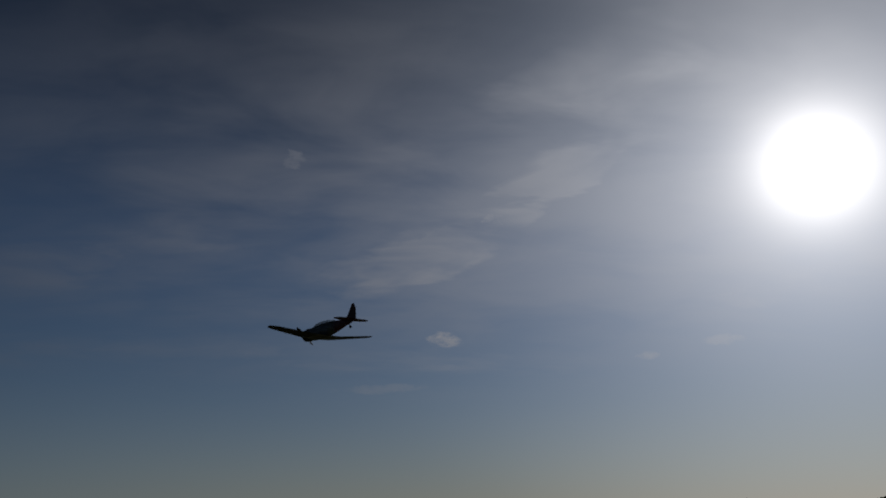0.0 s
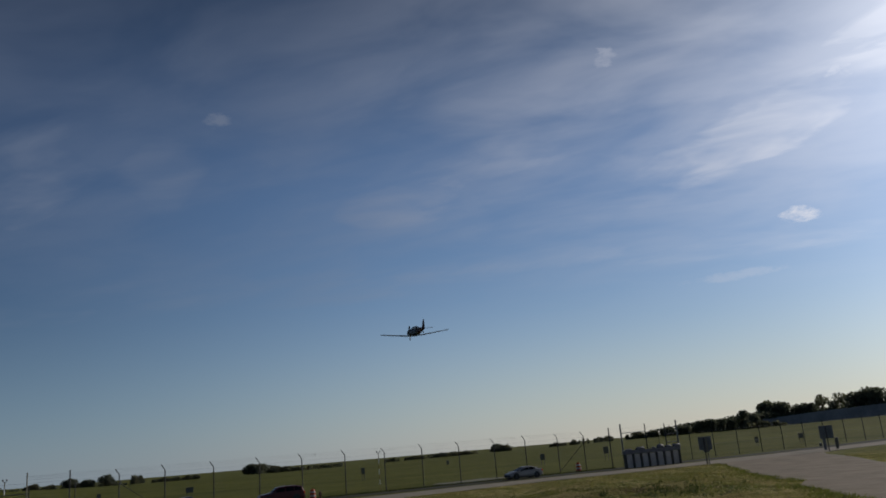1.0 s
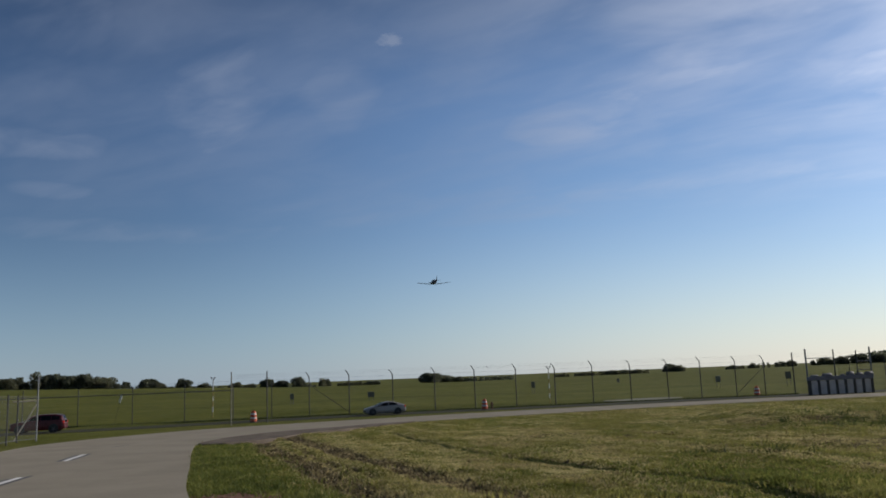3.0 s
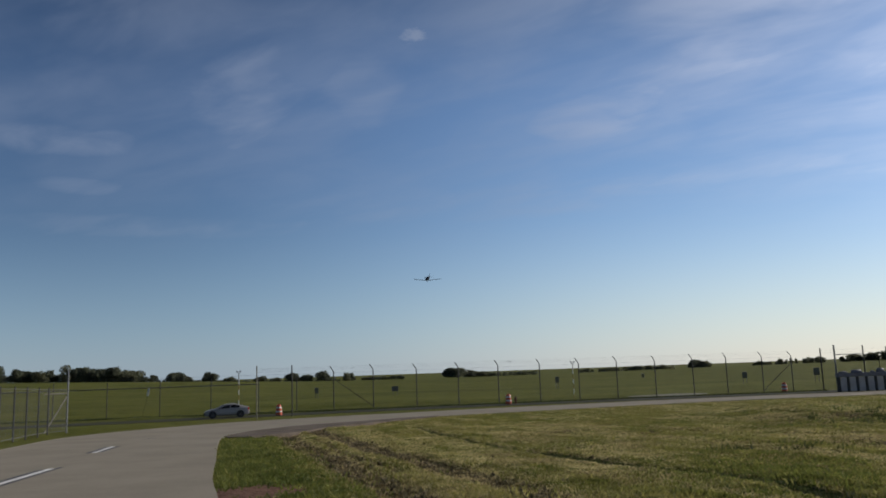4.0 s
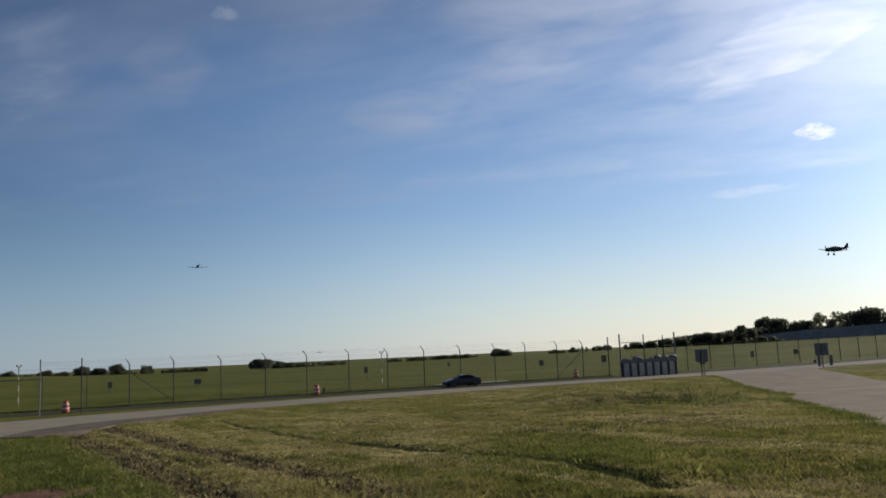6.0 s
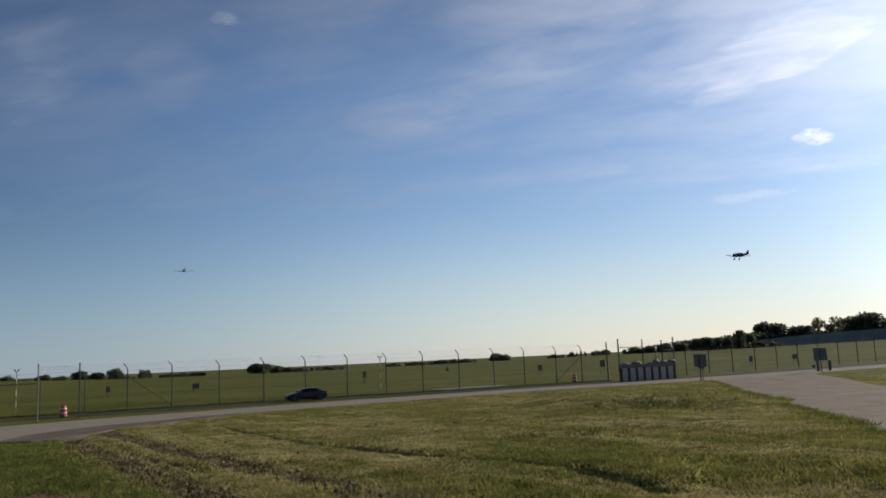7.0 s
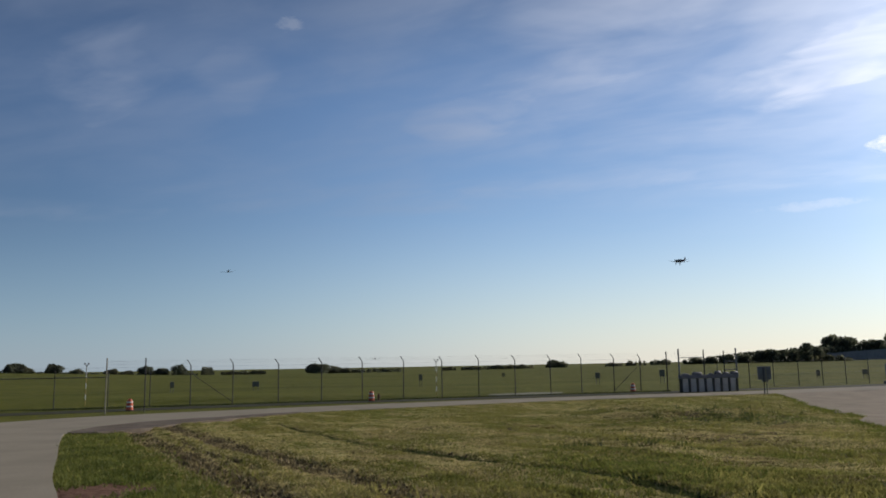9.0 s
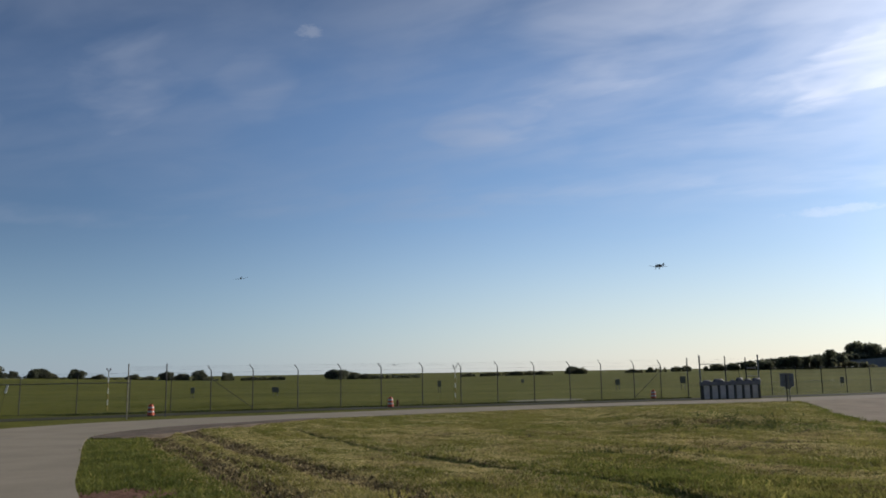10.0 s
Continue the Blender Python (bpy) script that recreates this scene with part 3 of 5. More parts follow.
def make_roads():
    bm = B()
    top = [bm.verts.new((x, y, height_at(x, y) + 0.03)) for x, y in ROAD_POLY]
    low = [bm.verts.new((v.co.x, v.co.y, v.co.z - 0.25)) for v in top]
    n = len(top)
    bmesh.ops.triangle_fill(bm, use_beauty=True, edges=[bm.edges.new((top[i], top[(i + 1) % n])) for i in range(n)])
    for i in range(n):
        j = (i + 1) % n
        bm.faces.new((top[i], low[i], low[j], top[j]))
    bmesh.ops.recalc_face_normals(bm, faces=bm.faces)
    tagged(new("road", finish(bm, CONCRETE, "road")), "pale worn concrete road that bends through the grass", "road", kind="structure")
    bm = B()
    left, right = [], []
    for i, p in enumerate(LANE_LINE):
        q = LANE_LINE[min(i + 1, len(LANE_LINE) - 1)]
        o = LANE_LINE[max(i - 1, 0)]
        d = (Vector(q) - Vector(o)).normalized()
        left.append((p[0] - d.y * 2.4, p[1] + d.x * 2.4)), right.append((p[0] + d.y * 2.4, p[1] - d.x * 2.4))
    ribbon(bm, left, right, 0.02, 0.2)
    bmesh.ops.recalc_face_normals(bm, faces=bm.faces)
    tagged(new("service_road", finish(bm, ASPHALT, "service_road")), "dark old asphalt service road beside the fence", "road", kind="structure")
    # the browner side road, its edge broken up by gravel
    bm = B()
    rough = [(x + 0.8 * noise.noise(Vector((y * 0.22, 3, 0))) + 0.28 * noise.noise(Vector((y * 1.3, 9, 0))) - 0.2, y) for x, y in dense(SIDE_L, 0.6)]
    loop = rough[1:] + [(x - 0.3, y) for x, y in SIDE_R[:-2]]
    top = [bm.verts.new((x, y, height_at(x, y) + 0.045)) for x, y in loop]
    low = [bm.verts.new((v.co.x, v.co.y, v.co.z - 0.2)) for v in top]
    n = len(top)
    bmesh.ops.triangle_fill(bm, use_beauty=True, edges=[bm.edges.new((top[i], top[(i + 1) % n])) for i in range(n)])
    for i in range(n):
        bm.faces.new((top[i], low[i], low[(i + 1) % n], top[(i + 1) % n]))
    bmesh.ops.recalc_face_normals(bm, faces=bm.faces)
    tagged(new("side_road", finish(bm, SIDE_ROAD, "side_road")), "brownish worn side road with ragged gravel edge", "road", kind="structure")
    # a pale gravel pad just behind the fence
    bm = B()
    ring = [(12.5 + 4.6 * math.cos(t) * (1 + 0.12 * math.sin(3 * t)), 97.0 + 3.2 * math.sin(t) * (1 + 0.1 * math.cos(5 * t)) + 1.7 * math.cos(t)) for t in np.linspace(0, 2 * math.pi, 40, endpoint=False)]
    top = [bm.verts.new((x, y, height_at(x, y) + 0.025)) for x, y in ring]
    low = [bm.verts.new((v.co.x, v.co.y, v.co.z - 0.3)) for v in top]
    bm.faces.new(top)
    for i in range(40):
        bm.faces.new((top[i], low[i], low[(i + 1) % 40], top[(i + 1) % 40]))
    bmesh.ops.recalc_face_normals(bm, faces=bm.faces)
    tagged(new("gravel_pad", finish(bm, PAD, "gravel_pad")), "pale gravel pad in the grass behind the fence", "pavement", kind="structure")
    # the dark gravel apron inside the bend
    bm = B()
    inner = even([(-19.7, 45.0), (-20.3, 50.5), (-19.5, 55.5), (-17.5, 60.0), (-13.4, 64.7), (-10.4, 66.4)], 20)
    outer = even([(-18.9, 43.6), (-17.4, 44.2), (-16.2, 47.5), (-15.6, 54.5), (-13.4, 60.8), (-10.2, 66.2)], 20)
    ribbon(bm, inner, outer, 0.09, 0.3)
    bmesh.ops.recalc_face_normals(bm, faces=bm.faces)
    tagged(new("road_shoulder", finish(bm, GRAVEL, "road_shoulder")), "dark gravel shoulder inside the bend of the road", "shoulder", kind="structure")
    # the paler rim of the slab along both sides of the bend
    for line, side, name in (([p for p in NEAR_EDGE if p[1] > 34], 1, "road_edge"), ([p for p in FAR_EDGE if p[0] < 60], -1, "road_edge")):
        inner = []
        for i, p in enumerate(line):
            d = (Vector(line[min(i + 1, len(line) - 1)]) - Vector(line[max(i - 1, 0)])).normalized()
            w = min(1.0, 0.06 * i) * 0.17 + min(1.0, 0.1 * i) * 0.06 * noise.noise(Vector((i * 0.6, side, 2)))
            inner.append((p[0] - side * d.y * w, p[1] + side * d.x * w))
        bm = B()
        ribbon(bm, line, inner, 0.035, 0.02)
        bmesh.ops.recalc_face_normals(bm, faces=bm.faces)
        tagged(new(name, finish(bm, PALE_CONCRETE, name)), "pale worn rim along the concrete road", "road", kind="structure")
    dashes = [((-16.4, 20.6), (-18.5, 27.1), True), ((-21.4, 34.4), (-23.0, 38.7), True), ((-24.5, 44.7), (-24.2, 46.2), False)]
    for a, b, painted in dashes:
        d = (Vector(b) - Vector(a)).normalized()
        side = Vector((-d.y, d.x))
        strips = [(0.27, 0.085, -0.1, -0.35, TAR, "tar_seam", "black tar seam beside a white dash"), (-0.20, 0.075, 0.2, 0.45, TAR, "tar_seam", "black tar seam beside a white dash")]
        if painted:
            strips.append((0.02, 0.105, 0.0, 0.0, PAINT, "road_marking", "worn white painted dash on the concrete road"))
        else:
            strips = strips[:1]
        for shift, w, from_a, past_b, mat, name, what in strips:
            start, stop = Vector(a) + d * from_a, Vector(b) + d * past_b
            bm = B()
            ribbon(bm, even([start + side * (shift + w), stop + side * (shift + w)], 5), even([start + side * (shift - w), stop + side * (shift - w)], 5), 0.038 if mat is PAINT else 0.036, 0.004)
            bmesh.ops.recalc_face_normals(bm, faces=bm.faces)
            tagged(new(name, finish(bm, mat, name)), what, "road marking", kind="structure")


make_roads()


# ---- aeroplanes: low-wing radial-engined trainers, nose along +x ----
def oval(x, zc, w, h, n=14):
    return [(x, w * math.cos(2 * math.pi * i / n), zc + h * math.sin(2 * math.pi * i / n)) for i in range(n)]


def wing_ring(y, z, lead, chord, thick, n=7):
    top = [(lead - chord * k, y, z + thick * (1.9 * math.sqrt(max(k, 0)) * (1 - k) + 0.02)) for k in np.linspace(0, 1, n)]
    low = [(lead - chord * k, y, z - thick * 0.45 * (1.9 * math.sqrt(max(k, 0)) * (1 - k) + 0.02)) for k in np.linspace(1, 0, n)]
    return top + low[1:-1]


def trainer_plane(m, label, gear_down, category="aeroplane"):
    plane = empty("trainer_plane", m, label, category, "trainer planes in the air")
    # rear fuselage, cabin sides and cowl
    bm = B()
    loft(bm, [oval(2.2, 0.0, 0.60, 0.66), oval(1.4, 0.0, 0.60, 0.74), oval(0.2, 0.02, 0.56, 0.80), oval(-1.2, 0.06, 0.50, 0.74),
              oval(-2.2, 0.12, 0.40, 0.60)])
    body = part("fuselage", bm, PLANE_SILVER, plane, "dull aluminium fuselage", True)
    bm = B()
    loft(bm, [oval(-2.2, 0.12, 0.402, 0.602), oval(-3.4, 0.22, 0.27, 0.42), oval(-4.6, 0.32, 0.14, 0.27), oval(-5.25, 0.36, 0.04, 0.12)])
    part("tail_cone", bm, PLANE_RED, plane, "red painted rear fuselage", True)
    bm = B()
    loft(bm, [oval(3.25, 0.0, 0.50, 0.50), oval(3.12, 0.0, 0.63, 0.63), oval(2.7, 0.0, 0.68, 0.68), oval(2.18, 0.0, 0.66, 0.68)])
    part("engine_cowl", bm, PLANE_DARK, plane, "dark round engine cowl", True)
    bm = B()
    rings = []
    for x, w, z0, h in ((1.45, 0.34, 0.62, 0.05), (1.0, 0.38, 0.66, 0.29), (0.2, 0.40, 0.68, 0.37), (-0.9, 0.38, 0.66, 0.35), (-1.8, 0.30, 0.60, 0.24), (-2.5, 0.20, 0.56, 0.06)):
        rings.append([(x, w * math.cos(a), z0 + h * math.sin(a)) for a in np.linspace(0, math.pi, 9)] + [(x, 0, z0 - 0.1)])
    loft(bm, rings)
    canopy = part("canopy", bm, CANOPY, plane, "long framed glass canopy", True)
    for x, w, z0, h in ((1.0, 0.385, 0.66, 0.295), (0.45, 0.40, 0.675, 0.35), (-0.2, 0.405, 0.68, 0.375), (-0.9, 0.385, 0.66, 0.355), (-1.8, 0.305, 0.60, 0.245)):
        bm = B()
        pts = [(x, w * math.cos(a), z0 + h * math.sin(a)) for a in np.linspace(0, math.pi, 9)]
        for a, b in zip(pts, pts[1:]):
            rod(bm, a, b, 0.022, n=5)
        part("canopy_frame", bm, PLANE_SILVER, canopy)
    # wings: a level middle and raised outer panels
    for side in (1, -1):
        bm = B()
        rings = [wing_ring(0.0, -0.62, 1.55, 2.6, 0.20), wing_ring(side * 1.5, -0.60, 1.50, 2.5, 0.19)]
        loft(bm, rings)
        part("wing_root", bm, PLANE_SILVER, plane)
        bm = B()
        rings = []
        for k in (0, 0.3, 0.6, 0.85, 0.95, 1.0):
            y = 1.5 + 4.9 * k
            chord = (2.5 - 1.15 * k) * (1 if k < 0.9 else (0.86 if k < 0.97 else 0.5))
            rings.append(wing_ring(side * y, -0.60 + 0.56 * k, 1.50 - 0.62 * k - (0 if k < 0.9 else 0.1 if k < 0.97 else 0.35), chord, 0.21 - 0.09 * k))
        loft(bm, rings)
        # outer panels are darker than the wing root
        part("wing", bm, PLANE_DARK, plane, "dark tapered wing")
        bm = B()
        loft(bm, [wing_ring(side * y, 0.42, lead, chord, th) for y, lead, chord, th in ((0.05, -3.85, 1.45, 0.07), (1.0, -4.0, 1.25, 0.06), (1.75, -4.2, 0.95, 0.05), (2.0, -4.45, 0.5, 0.03))])
        part("tailplane", bm, PLANE_RED, plane)
    bm = B()
    rings = []
    for z, lead, trail, th in ((0.30, -3.5, -5.45, 0.09), (0.9, -4.05, -5.5, 0.08), (1.5, -4.5, -5.45, 0.06), (1.9, -4.75, -5.25, 0.04), (2.02, -4.92, -5.1, 0.02)):
        c = (lead + trail) / 2
        rings.append([(lead, 0, z), ((lead + c) / 2, th, z), (c, th, z), (trail, 0.008, z), (trail, -0.008, z), (c, -th, z), ((lead + c) / 2, -th, z)])
    loft(bm, rings)
    part("tail_fin", bm, PLANE_RED, plane, "tall red tail fin and rudder")
    bm = B()
    rod(bm, (-4.35, 0, 0.15), (-4.55, 0, -0.25), 0.045)
    rod(bm, (-4.55, -0.05, -0.32), (-4.55, 0.05, -0.32), 0.15, n=14)
    part("tail_wheel", bm, RUBBER, plane)
    spin = new("propeller")
    spin.parent, spin.matrix_basis = plane, pose(3.42, 0, 0)
    for k in range(2):
        bm = B()
        rings = []
        for r, c, tw in ((0.10, 0.08, 60), (0.4, 0.15, 45), (0.9, 0.15, 28), (1.25, 0.11, 20), (1.37, 0.04, 18)):
            a = radians(tw)
            sgn = 1 if k == 0 else -1
            rings.append([(c * math.sin(a) * u + 0.015 * v, c * math.cos(a) * u * sgn, r * sgn) for u, v in ((1, 0), (0, 1), (-1, 0), (0, -1))])
        loft(bm, rings)
        part("blade", bm, DARK_STEEL, spin)
    bm = B()
    loft(bm, [[(x, r * math.cos(t), r * math.sin(t)) for t in np.linspace(0, 2 * math.pi, 10, endpoint=False)] for x, r in ((-0.25, 0.13), (0.0, 0.14), (0.16, 0.09), (0.22, 0.02))])
    part("hub", bm, DARK_STEEL, spin, smooth=True)
    if gear_down:
        for side in (1, -1):
            bm = B()
            rod(bm, (1.15, side * 1.25, -0.7), (1.30, side * 1.28, -1.62), 0.08)
            rod(bm, (0.6, side * 1.25, -0.7), (1.28, side * 1.28, -1.5), 0.035)
            leg = part("landing_gear", bm, STEEL, plane, "extended undercarriage leg")
            bm = B()
            rod(bm, (1.30, side * 1.28 - 0.1, -1.66), (1.30, side * 1.28 + 0.1, -1.66), 0.36, n=18)
            part("tyre", bm, RUBBER, leg)
    return plane, spin


plane_a, prop_a = trainer_plane(pose(0, 90, 25), "red-tailed aluminium trainer plane climbing away, wheels up", False)
plane_b, prop_b = trainer_plane(pose(135, -200, 5), "dark trainer plane climbing with its wheels still down", True)
plane_c, prop_c = trainer_plane(pose(-90, 1500, 14), "tiny far trainer plane coming in low to land", True)


# ---- cars, nose along +x, wheels on z = 0 ----
# stations: x, underside, waist height, roof height, half width at waist, half width at roof
SEDAN = [(2.30, 0.34, 0.60, 0.61, 0.60, 0.52), (2.20, 0.22, 0.70, 0.72, 0.78, 0.68), (1.65, 0.20, 0.84, 0.88, 0.88, 0.76), (1.15, 0.20, 0.92, 0.97, 0.91, 0.76),
         (0.72, 0.20, 0.95, 1.16, 0.915, 0.70), (0.20, 0.20, 0.97, 1.38, 0.92, 0.62), (-0.40, 0.20, 0.98, 1.46, 0.92, 0.60), (-0.98, 0.20, 1.00, 1.43, 0.92, 0.60),
         (-1.48, 0.20, 1.02, 1.28, 0.91, 0.62), (-1.92, 0.21, 1.04, 1.11, 0.89, 0.70), (-2.26, 0.28, 1.03, 1.06, 0.83, 0.72), (-2.36, 0.36, 0.80, 0.82, 0.74, 0.68)]
SUV = [(2.40, 0.42, 0.80, 0.81, 0.70, 0.62), (2.30, 0.28, 0.95, 0.97, 0.85, 0.75), (1.70, 0.26, 1.06, 1.10, 0.93, 0.80), (1.10, 0.26, 1.12, 1.16, 0.95, 0.80),
       (0.45, 0.26, 1.14, 1.68, 0.96, 0.72), (-0.50, 0.26, 1.15, 1.76, 0.96, 0.72), (-1.60, 0.26, 1.16, 1.74, 0.96, 0.71), (-2.20, 0.28, 1.17, 1.62, 0.94, 0.70), (-2.38, 0.32, 1.14, 1.22, 0.90, 0.74), (-2.46, 0.45, 0.85, 0.87, 0.84, 0.76)]
PICKUP = [(2.75, 0.50, 0.86, 0.87, 0.78, 0.70), (2.66, 0.34, 0.98, 1.00, 0.90, 0.80), (2.0, 0.32, 1.04, 1.08, 0.95, 0.82), (1.30, 0.32, 1.08, 1.12, 0.96, 0.80),
          (0.70, 0.32, 1.10, 1.66, 0.96, 0.72), (-0.10, 0.32, 1.10, 1.74, 0.96, 0.72), (-0.62, 0.32, 1.10, 1.70, 0.96, 0.72), (-0.72, 0.32, 1.10, 1.12, 0.96, 0.84), (-2.60, 0.36, 1.10, 1.12, 0.95, 0.84), (-2.72, 0.48, 1.06, 1.08, 0.92, 0.82)]


def car_ring(x, low, waist, roof, w, wr):
    sill = low + 0.42 * (waist - low)
    half = [(w * 0.90, low), (w, low + 0.12), (w * 1.015, sill), (w, waist), (wr, roof - 0.05), (wr * 0.80, roof)]
    return [(x, a, z) for a, z in half] + [(x, -a, z) for a, z in half[::-1]]


def car(kind, stations, paint, label, wheel_x, radius, glass_spans, size=1.0):
    thing = empty(kind, pose(0, 0, 0), label, "car", "cars on the service road")
    stations = [tuple(v * size for v in row) for row in stations]
    wheel_x, radius, glass_spans = [v * size for v in wheel_x], radius * size, [(p * size, q * size) for p, q in glass_spans]
    rings = [car_ring(*s) for s in stations]
    bm = B()
    loft(bm, rings)
    edges = [e for e in bm.edges if e.calc_face_angle(0) > 0.35]
    bmesh.ops.bevel(bm, geom=edges, offset=0.03, segments=1, affect="EDGES")
    body = part("body", bm, paint, thing)
    shape = np.array([[s[0], s[2], s[3], s[4], s[5]] for s in stations[::-1]])

    def at(x):
        return [float(np.interp(x, shape[:, 0], shape[:, k])) for k in range(1, 5)]

    for a, b in glass_spans:
        for side in (1, -1):
            bm = B()
            pts = []
            for x in (a, (a + b) / 2, b):
                waist, roof, w, wr = at(x)
                lo, hi = 0.10, 0.86
                pts.append([(x, side * (w + (wr - w) * k + 0.012), waist + (roof - 0.05 - waist) * k) for k in (lo, hi)])
            top = [[bm.verts.new(p) for p in col] for col in pts]
            for c, d in zip(top, top[1:]):
                bm.faces.new((c[0], d[0], d[1], c[1]))
            bmesh.ops.solidify(bm, geom=list(bm.faces), thickness=0.008)
            part("side_window", bm, GLASS, thing)
    # front and rear screens lie on the sloping stations
    for i in range(len(stations) - 1):
        p, q = stations[i], stations[i + 1]
        if abs(q[3] - p[3]) > 0.14 * size and max(p[3], q[3]) > 1.1 * size:
            bm = B()
            lo, hi = (p, q) if p[3] < q[3] else (q, p)
            grid = []
            for k in (0.10, 0.5, 0.88):
                x, z, w = lo[0] + (hi[0] - lo[0]) * k, lo[3] + (hi[3] - lo[3]) * k, lo[5] + (hi[5] - lo[5]) * k
                out = 0.014 * (1 if lo[0] > hi[0] else -1)
                grid.append([bm.verts.new((x + out, y * w * 0.76, z + 0.014)) for y in (-1, 0, 1)])
            for g, h in zip(grid, grid[1:]):
                for j in range(2):
                    bm.faces.new((g[j], g[j + 1], h[j + 1], h[j]))
            bmesh.ops.solidify(bm, geom=list(bm.faces), thickness=0.008)
            part("windscreen" if lo[0] > hi[0] else "rear_window", bm, GLASS, thing)
    front, rear = stations[1], stations[-2]
    for side in (1, -1):
        bm = B()
        box(bm, (0.16, 0.34, 0.13), (front[0] - 0.02, side * front[4] * 0.74, front[2] - 0.06), bevel=0.03)
        part("headlight", bm, LAMP_WHITE, thing)
        bm = B()
        box(bm, (0.12, 0.30, 0.20), (rear[0] + 0.0, side * rear[4] * 0.86, rear[2] - 0.14), bevel=0.03)
        part("tail_light", bm, TAIL_RED, thing)
        bm = B()
        wx = stations[3][0] - 0.35
        box(bm, (0.12, 0.20, 0.14), (wx, side * (stations[3][4] + 0.12), stations[3][2] + 0.08), bevel=0.03)
        part("wing_mirror", bm, TRIM, thing)
    bm = B()
    box(bm, (0.14, 2 * front[4] * 0.94, 0.20), (stations[0][0] - 0.03, 0, 0.42), bevel=0.05)
    part("front_bumper", bm, TRIM, thing)
    bm = B()
    box(bm, (0.14, 2 * rear[4] * 0.94, 0.20), (stations[-1][0] + 0.03, 0, 0.46), bevel=0.05)
    part("rear_bumper", bm, TRIM if kind == "pickup_truck" else paint, thing)
    wheels = []
    for x in wheel_x:
        for side in (1, -1):
            w = stations[4][4] - 0.10
            bm = B()
            bmesh.ops.create_cone(bm, cap_ends=True, segments=22, radius1=radius + 0.07, radius2=radius + 0.07, depth=0.05, matrix=pose(x, side * (w + 0.102), radius + 0.02, 90))
            part("wheel_arch", bm, TRIM, body)
            hub = new("wheel")
            hub.parent, hub.matrix_basis = thing, pose(x, side * (w + 0.03), radius)
            bm = B()
            bmesh.ops.create_cone(bm, cap_ends=True, segments=24, radius1=radius, radius2=radius, depth=0.24, matrix=pose(0, 0, 0, 90))
            bmesh.ops.bevel(bm, geom=[e for e in bm.edges if e.calc_face_angle(0) > 1], offset=0.03, segments=2, affect="EDGES")
            part("tyre", bm, RUBBER, hub)
            bm = B()
            for k in range(5):
                t = 2 * math.pi * k / 5
                rod(bm, (0, side * 0.125, 0), (math.cos(t) * radius * 0.62, side * 0.125, math.sin(t) * radius * 0.62), 0.035, n=5)
            bmesh.ops.create_cone(bm, cap_ends=True, segments=16, radius1=0.07, radius2=0.07, depth=0.04, matrix=pose(0, side * 0.125, 0, 90))
            part("rim", bm, RIM, hub)
            wheels.append((hub, radius))
    return thing, wheels


silver_sedan, wheels_a = car("sedan", SEDAN, SILVER_PAINT, "silver-blue sedan driving along the service road", (1.45, -1.42), 0.33, ((0.58, -0.34), (-0.42, -1.34)), 0.9)
red_suv, wheels_b = car("suv", SUV, RED_PAINT, "dark red sport utility car driving along the service road", (1.48, -1.52), 0.37, ((0.78, -0.30), (-0.38, -1.25), (-1.33, -2.05)), 0.93)
blue_pickup, wheels_c = car("pickup_truck", PICKUP, BLUE_PAINT, "dark blue pickup truck driving along the service road", (1.75, -1.75), 0.38, ((0.98, 0.10), (0.02, -0.60)), 0.85)
navy_sedan, wheels_d = car("sedan", SEDAN, NAVY_PAINT, "very dark navy sedan driving along the service road", (1.45, -1.42), 0.33, ((0.58, -0.34), (-0.42, -1.34)), 0.9)
black_pickup, wheels_e = car("pickup_truck", PICKUP, NAVY_PAINT, "large near-black pickup truck leading the other cars", (1.75, -1.75), 0.38, ((0.98, 0.10), (0.02, -0.60)), 1.05)
oncoming_sedan, wheels_f = car("sedan", SEDAN, GREY_PAINT, "dark grey sedan driving the other way, sunlit front", (1.45, -1.42), 0.33, ((0.58, -0.34), (-0.42, -1.34)), 0.97)


# ---- fences ----
def bearing_on(az, a, b):
    """Where the bearing az (degrees) meets the line y = a + b x."""
    t = math.tan(radians(az))
    y = a / (1 - b * t)
    return y * t, y


def post(name, x, y, h, r, mat, parent, arm=None, label="", lean=(0, 0)):
    z = height_at(x, y)
    bm = B()
    rod(bm, (x, y, z - 0.2), (x + lean[0], y + lean[1], z + h), r, n=8)
    if arm:
        rod(bm, (x + lean[0], y + lean[1], z + h - 0.02), (x + lean[0] + arm[0], y + lean[1] + arm[1], z + h + arm[2]), r * 0.8, n=6)
    else:
        bmesh.ops.create_icosphere(bm, subdivisions=1, radius=r * 1.25, matrix=Matrix.Translation((x + lean[0], y + lean[1], z + h)))
    return part(name, bm, mat, parent, label)


def strands(parent, pts, heights, name, r=0.012):
    """One wire a height, from post to post."""
    for dx, dy, h in heights:
        for (xa, ya), (xb, yb) in zip(pts, pts[1:]):
            bm = B()
            rod(bm, (xa + dx, ya + dy, height_at(xa, ya) + h), (xb + dx, yb + dy, height_at(xb, yb) + h), r, n=4)
            part(name, bm, WIRE, parent)


